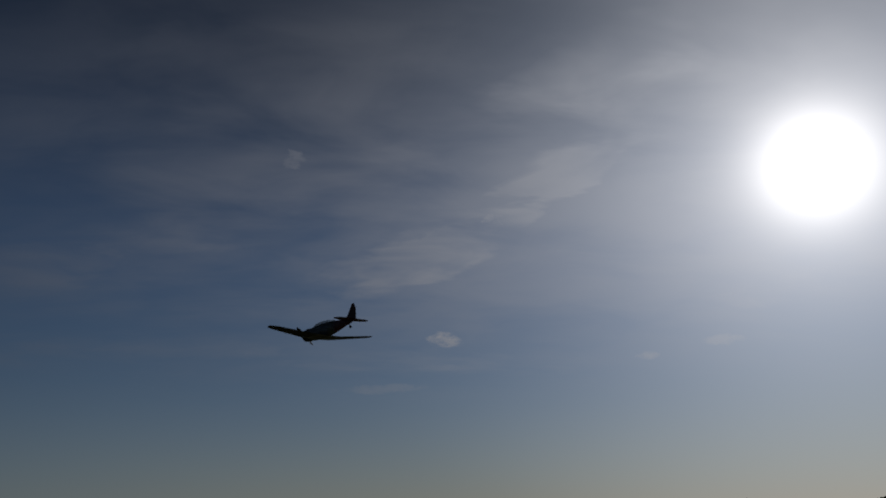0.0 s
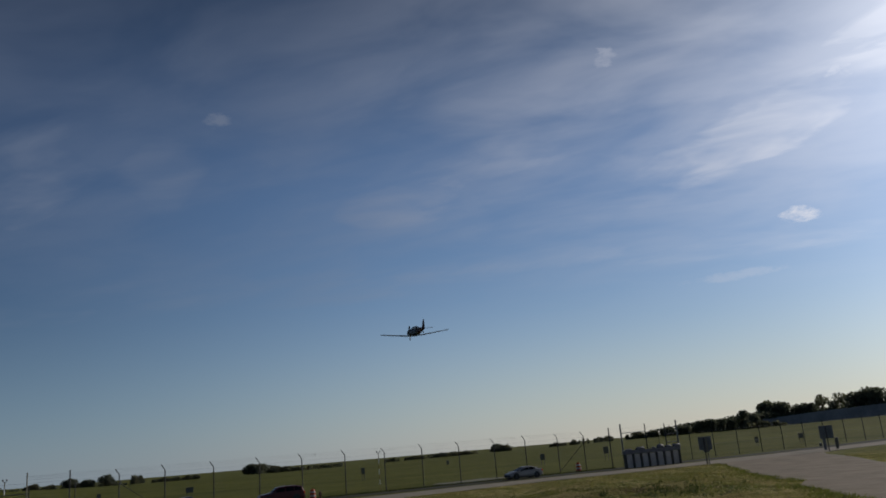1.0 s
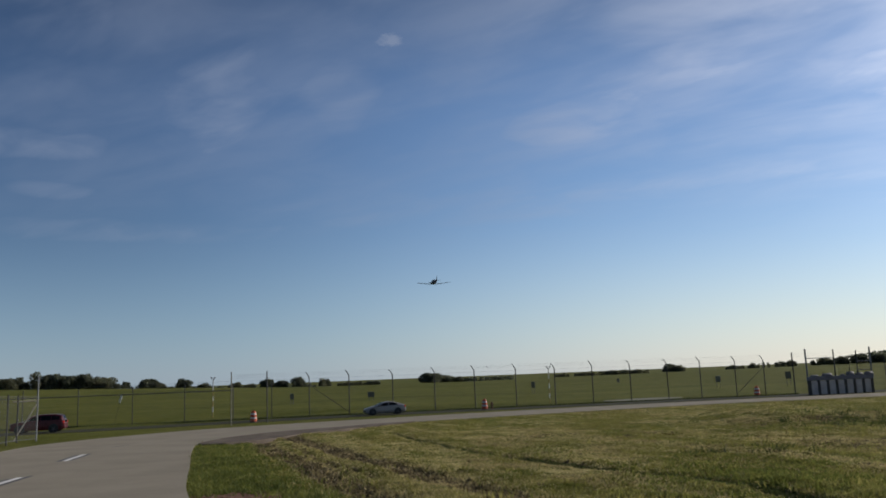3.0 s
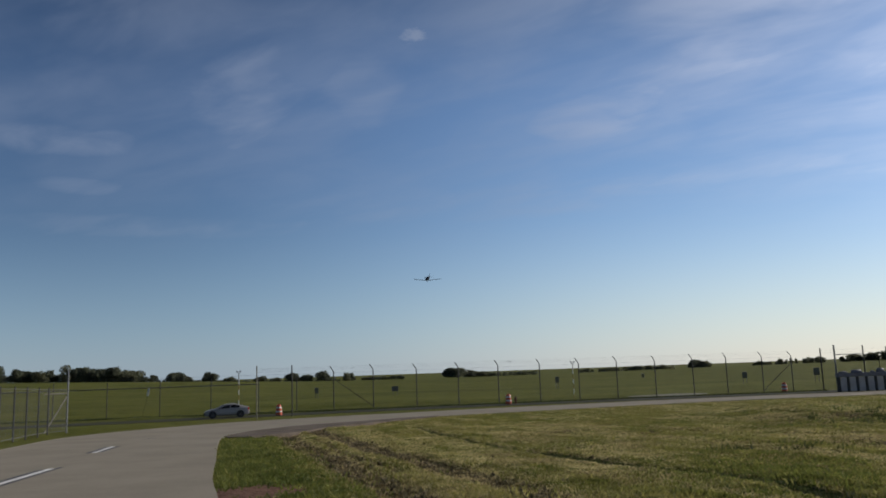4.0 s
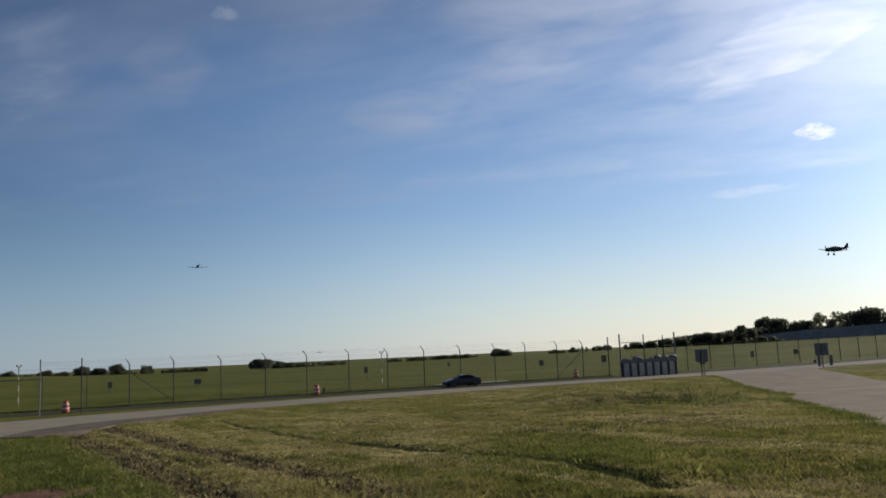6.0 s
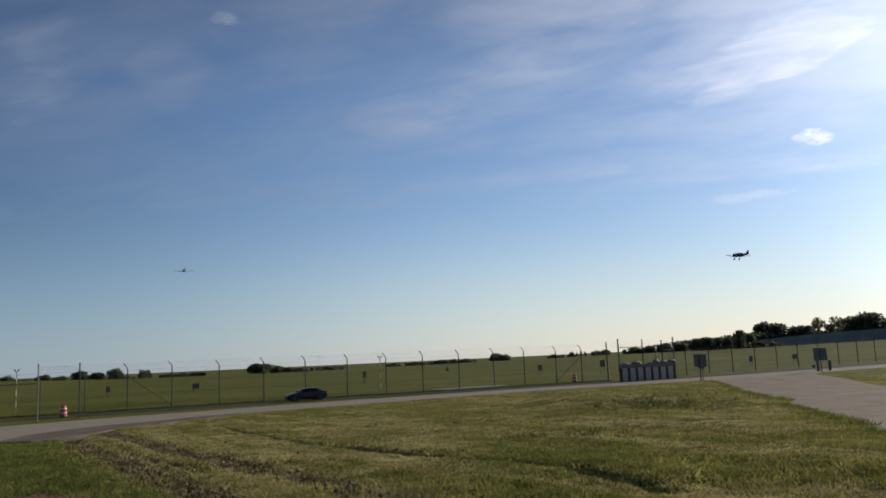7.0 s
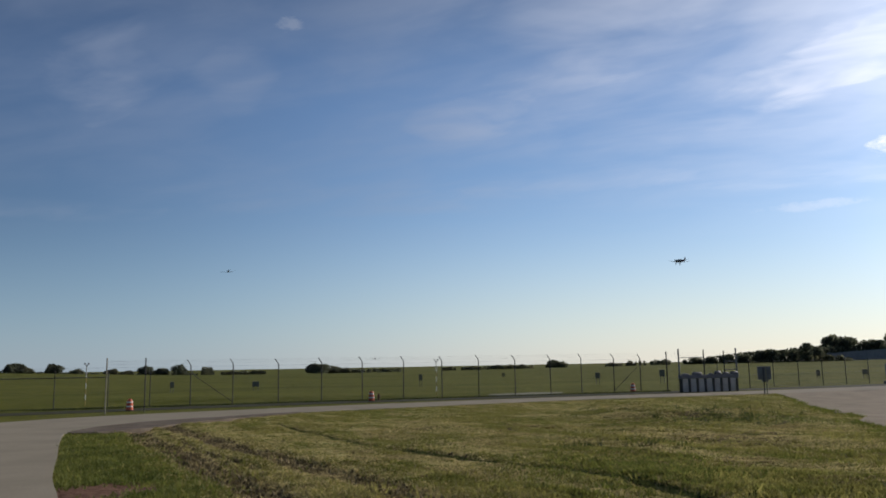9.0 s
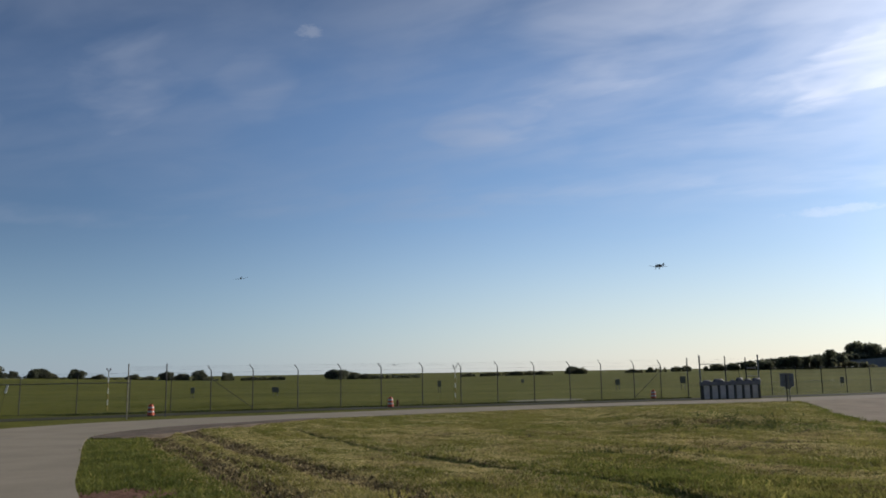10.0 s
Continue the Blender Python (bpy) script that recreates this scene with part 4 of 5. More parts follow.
def netting(parent, pts, h, low=0.06, mat=NETTING):
    for (xa, ya), (xb, yb) in zip(pts, pts[1:]):
        bm = B()
        za, zb = height_at(xa, ya), height_at(xb, yb)
        v = [bm.verts.new(p) for p in ((xa, ya, za + low), (xb, yb, zb + low), (xb, yb, zb + h), (xa, ya, za + h))]
        bm.faces.new(v)
        part("chain_link_panel", bm, mat, parent)


def make_fences():
    main = empty("perimeter_fence", pose(0, 0, 0), "tall chain-link airfield fence with barbed-wire arms", "fence")
    az = [-37.6, -34.4, -31.2, -27.9, -24.6, -21.4, -18.8, -16.2, -13.4, -10.3, -7.3, -4.42, -1.48, 1.28, 3.92, 6.53, 9.05, 11.22, 13.47, 15.28]
    pts = [bearing_on(a, 88.5, 0.27) for a in az]
    for i, (x, y) in enumerate(pts):
        straight = i < 7
        wob = random.uniform(-0.03, 0.03)
        post("post", x, y, 3.75 if straight else random.uniform(4.05, 4.22), 0.045 if straight else 0.055, DARK_STEEL, main, None if straight else (-0.36, -0.1, 0.52), lean=(wob, 0))
    strands(main, pts[5:], [(-0.10, -0.03, 4.28), (-0.20, -0.06, 4.44), (-0.31, -0.08, 4.60)], "barbed_wire", 0.004)
    strands(main, pts, [(0, 0, 3.98), (0, 0, 0.12)], "tension_wire", 0.007)
    strands(main, pts[:6], [(0, 0, 3.05)], "top_rail", 0.045)
    netting(main, pts, 4.0)
    for i, k in ((7, 1), (18, 1)):  # braces beside the corner posts
        (xa, ya), (xb, yb) = (pts[i], pts[i + k]) if i == 7 else (pts[i + k], pts[i])
        bm = B()
        rod(bm, (xa, ya, height_at(xa, ya) + 3.3), (xb, yb, height_at(xb, yb) + 0.3), 0.03, n=6)
        part("brace", bm, DARK_STEEL, main)
    # the lower stretch past the gate
    side = empty("field_fence", pose(0, 0, 0), "lower chain-link fence running on beside the road", "fence")
    pts = [bearing_on(a, 86.5, 0.40) for a in (22.4, 23.9, 25.42, 26.85, 28.2, 29.5, 30.7, 31.9, 33.0, 34.0, 35.0, 36.0, 37.0, 38.0, 39.0, 40.0, 41.0, 42.0, 43.0, 44.0, 45.0, 46.0)]
    for x, y in pts:
        post("post", x, y, 3.55, 0.055, DARK_STEEL, side)
    strands(side, pts, [(0, 0, 3.45), (0, 0, 1.7), (0, 0, 0.15)], "tension_wire", 0.007)
    netting(side, pts, 3.45)
    # the tall gate frame by the cabinets
    gate = empty("vehicle_gate", pose(0, 0, 0), "tall steel gate frame beside a row of cabinets", "gate")
    gp = [bearing_on(a, 88.8, 0.27) for a in (17.08, 17.9, 19.55, 20.85, 21.63)]
    for (x, y), h, r in zip(gp, (4.75, 5.05, 4.95, 4.75, 5.05), (0.075, 0.10, 0.075, 0.07, 0.10)):
        post("gate_post", x, y, h, r, DARK_STEEL if r < 0.1 else STEEL, gate)
    for h, a, b in ((4.05, 1, 2), (3.5, 3, 4), (2.5, 3, 4)):
        bm = B()
        rod(bm, (*gp[a], h), (*gp[b], h), 0.045, n=6)
        part("cross_rail", bm, STEEL, gate)
    strands(gate, gp, [(0, 0, 4.6), (0, 0, 4.3)], "barbed_wire", 0.004)
    # the near gate by the bend: a latch post, two end posts and the fence that runs off beside the road
    near = empty("bend_gate", pose(0, 0, 0), "steel gate posts beside the road bend, one coloured pale as if sunlit", "gate")
    # the first post's pale colour puts the sun on it
    post("gate_post", -27.5, 69.7, 4.75, 0.055, PALE_STEEL, near, label="steel post coloured pale as if sunlit")
    post("gate_post", -25.3, 73.0, 4.75, 0.055, DARK_STEEL, near)
    strands(near, [(-27.5, 69.7), (-25.3, 73.0)], [(0, 0, 4.5), (0, 0, 4.2)], "barbed_wire", 0.004)
    left = empty("roadside_fence", pose(0, 0, 0), "chain-link fence with close posts beside the road", "fence")
    lp = [(-29.6, 35.2), (-30.9, 38.1), (-32.1, 40.9), (-33.4, 43.7), (-34.5, 46.5), (-35.8, 49.5), (-36.9, 52.3), (-37.6, 54.4)]
    for x, y in lp:
        post("post", x, y, 3.35, 0.055, DARK_STEEL, left)
    post("end_post", -37.4, 56.4, 4.65, 0.06, STEEL, left, label="pale end post of the fence")
    bm = B()
    z = height_at(-37.4, 56.4)
    rod(bm, (-37.4, 56.3, z + 2.7), (-38.0, 54.6, z + 0.1), 0.045)
    part("brace", bm, PALE_STEEL, left)
    bm = B()
    rod(bm, (-37.4, 56.4, z + 2.95), (-38.4, 55.0, z + 2.95), 0.05)
    part("cross_rail", bm, PALE_STEEL, left)
    lp.append((-37.4, 56.4))
    strands(left, lp, [(0, 0, 3.25), (0, 0, 0.15)], "tension_wire", 0.016)
    netting(left, lp, 3.25, mat=CLOSE_NETTING)


make_fences()


# ---- roadside things ----
def cabinet_rack():
    """A long dark head with rounded housings on dark legs, pale panels between them."""
    x0, y0, x1, y1 = 29.9, 92.6, 37.4, 94.3
    ang = math.degrees(math.atan2(y1 - y0, x1 - x0))
    length = math.hypot(x1 - x0, y1 - y0)
    rack = empty("utility_rack", pose((x0 + x1) / 2, (y0 + y1) / 2, height_at(33, 94), 0, 0, ang), "row of dark utility cabinets on legs with pale panels", "utility cabinet")
    bm = B()
    box(bm, (length, 0.55, 0.42), (0, 0, 1.80), bevel=0.05)
    part("head_beam", bm, CABINET, rack)
    for k in range(8):
        bm = B()
        box(bm, (0.22, 0.42, 1.62), (-length / 2 + 0.15 + k * (length - 0.3) / 7, 0, 0.80), bevel=0.02)
        part("leg", bm, DARK_STEEL, rack)
    for k in range(7):
        bm = B()
        box(bm, (0.70, 0.05, 1.50), (-length / 2 + 0.15 + (k + 0.5) * (length - 0.3) / 7, -0.12, 0.80), bevel=0.01)
        part("pale_panel", bm, PANEL_PALE, rack, "pale grey panel")
    for k, (u, w, h) in enumerate(((-0.40, 0.8, 0.20), (-0.20, 1.1, 0.34), (0.04, 0.35, 0.2), (0.16, 0.75, 0.44), (0.30, 0.7, 0.28), (0.45, 0.9, 0.36))):
        bm = B()
        rings = []
        for x in (-0.5, -0.42, 0.42, 0.5):
            s = 0.6 if abs(x) > 0.45 else 1
            rings.append([(u * length + x * w, 0.24 * math.cos(t), 2.0 + h * s * math.sin(t)) for t in np.linspace(0, math.pi, 8)])
        loft(bm, rings)
        part("housing", bm, CABINET, rack, "rounded housing", True)
    bm = B()
    rod(bm, (length * 0.16, 0, 2.3), (length * 0.16, 0, 3.3), 0.03)
    part("mast", bm, DARK_STEEL, rack)


cabinet_rack()


def road_sign(x, y, w, h, top, turn, double, label):
    sign = empty("road_sign", pose(x, y, height_at(x, y), 0, 0, turn), label, "sign", "signs seen from behind")
    bm = B()
    box(bm, (w, 0.02, h), (0, 0.04, top - h / 2), bevel=0.008)
    part("panel", bm, SIGN_BACK, sign, "bare metal back of the sign")
    for dx in ((-0.09, 0.16) if double else (0.0,)):
        bm = B()
        box(bm, (0.11, 0.09, top - 0.1), (dx, -0.03, (top - 0.1) / 2))
        # the second post is coloured pale for the sunlight on it
        part("post", bm, DARK_STEEL if dx <= 0 else PALE_STEEL, sign)
    for z in (top - h * 0.25, top - h * 0.75):
        bm = B()
        box(bm, (w * 0.9, 0.03, 0.05), (0, 0.005, z))
        part("stiffener", bm, STEEL, sign)
    if double:
        bm = B()
        box(bm, (w * 0.45, 0.02, 0.24), (0.05, 0.05, top - h - 0.12))
        part("small_plate", bm, SIGN_BACK, sign)


road_sign(36.2, 83.9, 1.34, 1.38, 2.95, -22, True, "square grey sign back on a leaning pair of posts")
road_sign(54.9, 92.0, 1.5, 1.5, 2.95, -30, False, "square grey sign back on one dark post by the junction")


def box_post(name, x, y, h, label, mat=SIGN_DARK):
    thing = empty(name, pose(x, y, height_at(x, y), 0, 0, -25), label, "utility box", "small boxes by the fence")
    bm = B()
    box(bm, (0.34, 0.3, h), (0, 0, h / 2), bevel=0.04)
    part("body", bm, mat, thing)
    bm = B()
    box(bm, (0.40, 0.36, 0.08), (0, 0, h + 0.03), bevel=0.02)
    part("cap", bm, CABINET, thing)


box_post("utility_box", 56.6, 95.6, 2.3, "tall grey box standing behind a road sign", SIGN_BACK)
for x, y, h in ((58.6, 96.3, 1.1), (65.2, 107.0, 1.0), (63.3, 108.0, 0.4)):
    box_post("utility_box", x, y, h, "small dark utility box on the verge")


def hydrant(x, y):
    thing = empty("hydrant", pose(x, y, height_at(x, y)), "small brown hydrant standing beside a traffic drum", "hydrant")
    bm = B()
    turned = [(0.0, 0.17), (0.06, 0.17), (0.07, 0.11), (0.52, 0.10), (0.54, 0.14), (0.60, 0.14), (0.68, 0.11), (0.74, 0.05), (0.80, 0.04)]
    loft(bm, [[(r * math.cos(t), r * math.sin(t), z) for t in np.linspace(0, 2 * math.pi, 12, endpoint=False)] for z, r in turned])
    part("body", bm, RUST, thing)
    for dx, dy, r in ((1, 0, 0.06), (-1, 0, 0.06), (0, -1, 0.08)):
        bm = B()
        rod(bm, (dx * 0.08, dy * 0.08, 0.42), (dx * 0.19, dy * 0.19, 0.42), r, n=8)
        part("outlet", bm, RUST, thing)


hydrant(-4.9, 86.2)


def drum(x, y, lean, label):
    thing = empty("traffic_drum", pose(x, y, height_at(x, y), lean, 0, 0) @ Matrix.Diagonal((1.12, 1.12, 0.90, 1)), label, "traffic drum", "traffic drums by the service road")
    levels = [(0.0, 0.31), (0.10, 0.31), (0.10, 0.285), (0.38, 0.275), (0.38, 0.27), (0.52, 0.262), (0.52, 0.258), (0.80, 0.246), (0.80, 0.24), (0.94, 0.232)]
    for i, (name, mat) in enumerate((("base", RUBBER), ("orange_band", ORANGE), ("white_band", WHITE), ("orange_band", ORANGE), ("white_band", WHITE))):
        (z0, r0), (z1, r1) = levels[2 * i], levels[2 * i + 1]
        bm = B()
        bmesh.ops.create_cone(bm, cap_ends=True, segments=20, radius1=r0, radius2=r1, depth=z1 - z0, matrix=Matrix.Translation((0, 0, (z0 + z1) / 2)))
        part(name, bm, mat, thing)
    bm = B()
    bmesh.ops.create_cone(bm, cap_ends=True, segments=20, radius1=0.232, radius2=0.18, depth=0.20, matrix=Matrix.Translation((0, 0, 1.04)))
    box(bm, (0.2, 0.04, 0.1), (0, 0, 1.18), bevel=0.01)
    part("orange_top", bm, ORANGE, thing)


drum(-27.3, 74.9, 0, "orange and white traffic drum standing on the verge")
drum(-5.6, 85.0, 0, "orange and white traffic drum standing on the verge")
drum(25.3, 96.2, 0, "orange and white traffic drum beside the fence brace")


def marker_pole(x, y, h):
    z = height_at(x, y)
    thing = empty("marker_pole", pose(x, y, z), "yellow and white banded marker pole with forked top", "marker pole", "marker poles behind the fence")
    k = 7
    for i in range(k):
        bm = B()
        rod(bm, (0, 0, h * i / k), (0, 0, h * (i + 1) / k), 0.045, n=10)
        part("white_band" if i % 2 else "yellow_band", bm, PAINT if i % 2 else OCHRE if i < 5 else PALE_STEEL, thing)
    for s in (1, -1):
        bm = B()
        rod(bm, (0, 0, h), (s * 0.16, 0, h + 0.2), 0.035)
        box(bm, (0.15, 0.14, 0.18), (s * 0.19, 0, h + 0.26), bevel=0.03)
        part("lamp", bm, CABINET, thing)


marker_pole(*bearing_on(-22.75, 97.0, 0.27), 4.2)
marker_pole(*bearing_on(0.88, 95.0, 0.20), 4.0)


def field_sign(az, el, d, w, h, lean=0.0):
    x, y = d * math.sin(radians(az)), d * math.cos(radians(az))
    z = height_at(x, y)
    thing = empty("field_sign", pose(x, y, z, 0, lean, -az), "dark boxy taxiway sign standing in the grass" if w > 1 else "paler grey boxy sign standing in the grass", "sign", "boxy signs in the field")
    bottom = max(0.25, 3.9 + d * math.tan(radians(el)) - z - h / 2)
    bm = B()
    box(bm, (w, 0.30, h), (0, 0, bottom + h / 2), bevel=0.04)
    part("panel", bm, SIGN_DARK if w > 1 else SIGN_PALE, thing)
    for s in (-0.32, 0.32):
        bm = B()
        rod(bm, (s * w, 0, -0.1), (s * w, 0, bottom + 0.02), 0.04)
        part("leg", bm, SIGN_PALE, thing)


for row in ((-17.4, -1.17, 130, 0.6, 0.9), (-11.85, -1.24, 130, 1.05, 0.80), (-0.25, -1.0, 135, 0.6, 1.0), (12.35, -1.06, 135, 0.75, 0.95), (16.75, -0.95, 135, 0.85, 1.1),
            (26.6, -1.05, 150, 0.6, 1.0), (29.3, -1.0, 150, 0.8, 0.8), (5.7, -0.9, 190, 0.6, 0.8)):
    field_sign(*row)


def slanted_marker():
    x, y = bearing_on(-29.0, 92.0, 0.27)
    z = height_at(x, y)
    thing = empty("leaning_marker", pose(x, y, z, 0, 14, 0), "thin leaning rod with a white plate", "marker")
    bm = B()
    rod(bm, (0, 0, -0.2), (0, 0, 2.9), 0.012)
    part("rod", bm, DARK_STEEL, thing)
    bm = B()
    box(bm, (0.22, 0.05, 0.85), (0, -0.03, 2.7), bevel=0.01)
    part("plate", bm, WHITE, thing)


slanted_marker()


# ---- trees ----
def leaf_cloud(rng, blobs, n, size):
    """Small leaf clumps scattered over lumpy shells; returns a mesh's points and faces."""
    blobs = np.array(blobs, float)
    vol = blobs[:, 3] ** 2
    pick = rng.choice(len(blobs), n, p=vol / vol.sum())
    v = rng.normal(size=(n, 3))
    v /= np.linalg.norm(v, axis=1)[:, None]
    r = blobs[pick, 3] * (0.55 + 0.5 * rng.random(n) ** 0.6)
    c = blobs[pick, :3] + v * r[:, None] * np.array((1.0, 1.0, 0.82))
    a = rng.normal(size=(n, 3))
    b = rng.normal(size=(n, 3))
    a /= np.linalg.norm(a, axis=1)[:, None]
    b -= a * (a * b).sum(1)[:, None]
    b /= np.linalg.norm(b, axis=1)[:, None]
    s = size * (0.5 + rng.random(n))[:, None]
    pts = np.stack([c - a * s, c - b * s * 0.6, c + a * s * 0.9, c + b * s * 0.7], 1).reshape(-1, 3)
    return pts, np.arange(4 * n).reshape(n, 4)


def mesh_of(name, pts, faces, mat):
    me = bpy.data.meshes.new(name)
    me.from_pydata(pts.tolist(), [], faces.tolist())
    me.materials.append(mat)
    return me


def tree(seed, height, width, mat, label, lumpy=9, thin=1.0):
    rng = np.random.default_rng(seed)
    thing = empty("tree", pose(0, -600, 0), label, "tree", "trees along the field's edge")
    bm = B()
    th = height * 0.42
    rod(bm, (0, 0, -0.6), (0.1, 0, th), height * 0.024, height * 0.014, 8)
    for k in range(5):
        t = 2 * math.pi * k / 5 + rng.random()
        rod(bm, (0.05, 0, th * (0.55 + 0.1 * k)), (math.cos(t) * width * 0.3, math.sin(t) * width * 0.3, height * (0.5 + 0.08 * k)), height * 0.014, height * 0.005, 6)
    part("trunk", bm, BARK, thing)
    blobs = []
    for k in range(lumpy):
        t, r = rng.random() * 6.28, math.sqrt(rng.random()) * width * 0.34
        z = height * (0.22 + 0.58 * rng.random())
        blobs.append((math.cos(t) * r, math.sin(t) * r, z, width * (0.17 + 0.12 * rng.random())))
    blobs.append((0.1, 0, height * 0.82, width * 0.18))
    for k in range(4):  # boughs that hang low
        t = 1.57 * k + rng.random()
        blobs.append((math.cos(t) * width * 0.24, math.sin(t) * width * 0.24, height * 0.17, width * 0.19))
    pts, faces = leaf_cloud(rng, blobs, int(1900 * thin), width * 0.050)
    pts[:, 2] = np.maximum(pts[:, 2], height * 0.04)
    crown = new("crown", mesh_of("crown", pts, faces, mat))
    crown.parent = thing
    return thing


def bush_height(az, el_top, r):
    x, y = r * math.sin(radians(az)), r * math.cos(radians(az))
    z = height_at(x, y)
    return x, y, z, 3.9 + r * math.tan(radians(el_top)) - z


KINDS = [tree(11, 8.0, 9.0, LEAVES, "dark round-crowned broadleaf tree at the field's edge"),
         tree(23, 8.0, 7.0, LEAVES, "dark upright broadleaf tree at the field's edge", 8),
         tree(37, 8.0, 13.0, LEAVES_OLIVE, "low spreading olive-green tree at the field's edge", 12),
         tree(41, 8.0, 8.0, LEAVES_OLIVE, "thin-leaved pale tree at the field's edge", 8, 0.55),
         tree(53, 8.0, 11.0, LEAVES, "broad dark tree with an uneven crown", 11)]


def plant(kind, az, el_top, r, wide=1.0):
    if az > 34.5:
        el_top -= random.choice((0.0, 0.08, 0.15, 0.25))
    elif az > 22:
        el_top += random.choice((-0.12, 0.0, 0.10))
    elif az < -14:
        el_top += random.choice((0.06, 0.12, 0.22))
    x, y, z, h = bush_height(az, el_top, r)
    h = max(h, 1.6)
    s = h / (8.7 if h > 4.5 else 7.9)
    wide *= 0.86 if h > 6 else 1.0
    copy_thing(KINDS[kind], Matrix.LocRotScale((x, y, z), Euler((0, 0, random.uniform(0, 6.28))), (s * wide, s * wide, s)))
    if h < 4.5:  # low ones stand in small clumps
        for k in range(2 if h > 2.6 else 3):
            az2 = az + random.uniform(0.12, 0.34) * (1 if k % 2 else -1) * (1 + k // 2)
            x, y, z, h2 = bush_height(az2, el_top - random.uniform(0.02, 0.12), r + random.uniform(-4, 6))
            s2 = max(h2, 1.3) / 7.9
            copy_thing(KINDS[random.choice((0, 2, 4, kind))], Matrix.LocRotScale((x, y, z), Euler((0, 0, random.uniform(0, 6.28))), (s2 * wide, s2 * wide, s2)))


for row in ((4, -37.6, 1.05, 345, 1.0), (0, -36.6, 0.98, 345, 1.1), (1, -35.4, 0.66, 345, 1.0), (3, -33.8, 1.16, 345, 0.9), (1, -33.2, 0.85, 345, 1.0), (0, -32.6, 0.95, 345, 1.0), (4, -31.8, 0.72, 345, 1.0),
            (4, -31.0, 0.74, 345, 1.0), (2, -30.2, 0.45, 345, 1.1), (0, -29.3, 0.28, 345, 1.0), (1, -28.5, 0.10, 345, 1.0), (0, -27.0, 0.22, 345, 1.2), (2, -26.3, 0.10, 345, 1.0), (1, -24.7, 0.34, 345, 1.1),
            (2, -23.3, -0.14, 350, 1.0), (2, -21.2, -0.18, 350, 1.3), (2, -20.2, -0.24, 350, 1.3), (0, -19.1, -0.06, 350, 1.1), (4, -18.2, -0.10, 350, 1.2), (0, -16.9, 0.06, 350, 1.3), (3, -15.2, -0.20, 350, 1.0),
            (2, -13.5, -0.36, 350, 1.4), (2, -12.6, -0.40, 350, 1.2), (0, -11.5, -0.28, 350, 1.4), (1, -7.75, 0.14, 345, 1.5), (1, -7.4, 0.06, 345, 1.3), (2, -6.4, -0.14, 350, 1.4), (2, -5.6, -0.26, 350, 1.4),
            (2, 1.9, -0.34, 350, 1.1), (2, 3.4, -0.34, 350, 1.1), (0, 5.3, -0.18, 350, 1.3), (2, 6.2, -0.22, 350, 1.2), (2, 7.0, -0.22, 350, 1.1), (4, 9.2, 0.06, 345, 1.3), (2, 9.9, -0.08, 345, 1.2),
            (2, 13.4, -0.33, 350, 1.2), (2, 14.6, -0.26, 350, 1.0), (3, 15.3, -0.04, 345, 0.7), (3, 16.4, -0.02, 345, 0.8), (3, 17.0, 0.02, 345, 0.7),
            (2, 19.0, 0.05, 320, 1.1), (2, 20.0, 0.08, 320, 1.1), (2, 21.0, 0.15, 320, 1.0), (4, 22.2, 0.35, 310, 1.0), (0, 23.1, 0.46, 305, 1.0), (4, 23.9, 0.40, 305, 1.0), (1, 24.5, 0.72, 300, 1.2), (0, 25.2, 0.50, 300, 1.0),
            (1, 25.95, 1.08, 295, 1.1), (0, 26.7, 0.8, 300, 1.0), (4, 27.4, 1.30, 320, 1.0), (3, 27.8, 1.42, 330, 0.9), (4, 28.6, 1.22, 320, 1.0), (0, 29.4, 1.25, 320, 1.0), (4, 30.2, 1.2, 320, 1.0), (3, 30.8, 1.58, 330, 0.9),
            (1, 31.4, 1.3, 320, 1.0), (3, 32.2, 1.5, 330, 0.9), (4, 33.0, 1.5, 320, 1.1), (4, 34.1, 1.62, 320, 1.1), (0, 35.0, 1.66, 320, 1.0), (4, 35.9, 1.62, 320, 1.1), (4, 37.0, 1.68, 320, 1.1), (0, 38.0, 1.70, 320, 1.0),
            (4, 39.0, 1.65, 320, 1.1), (1, 39.9, 1.6, 320, 1.1), (4, 40.8, 1.68, 320, 1.1), (0, 41.7, 1.62, 320, 1.0), (4, 42.7, 1.45, 320, 1.1), (0, 43.7, 1.32, 320, 1.1), (4, 44.7, 1.36, 320, 1.1), (4, 45.9, 1.15, 320, 1.1),
            (0, 47.0, 1.05, 320, 1.1), (4, 48.2, 1.12, 320, 1.1), (1, 49.4, 1.2, 320, 1.1), (4, 50.5, 1.25, 320, 1.1), (1, 51.6, 1.72, 325, 0.8), (0, 52.6, 1.3, 320, 1.1), (4, 53.8, 1.2, 320, 1.1), (4, 55.2, 1.15, 320, 1.1),
            (0, 56.5, 1.2, 320, 1.1), (4, 58.0, 1.25, 320, 1.1), (4, 59.5, 1.15, 320, 1.1), (0, 61.0, 1.2, 320, 1.1), (4, -36.0, 0.72, 350, 1.1), (0, -34.6, 0.86, 352, 1.1), (4, -32.9, 0.78, 352, 1.2), (4, -32.2, 0.82, 352, 1.1), (0, -31.4, 0.68, 352, 1.2), (4, -30.6, 0.58, 352, 1.1), (2, -29.8, 0.36, 350, 1.2), (2, -26.6, 0.06, 350, 1.3), (4, -39.0, 1.0, 345, 1.1), (0, -40.4, 1.1, 345, 1.1), (4, -42.0, 0.9, 345, 1.1)):
    plant(*row)
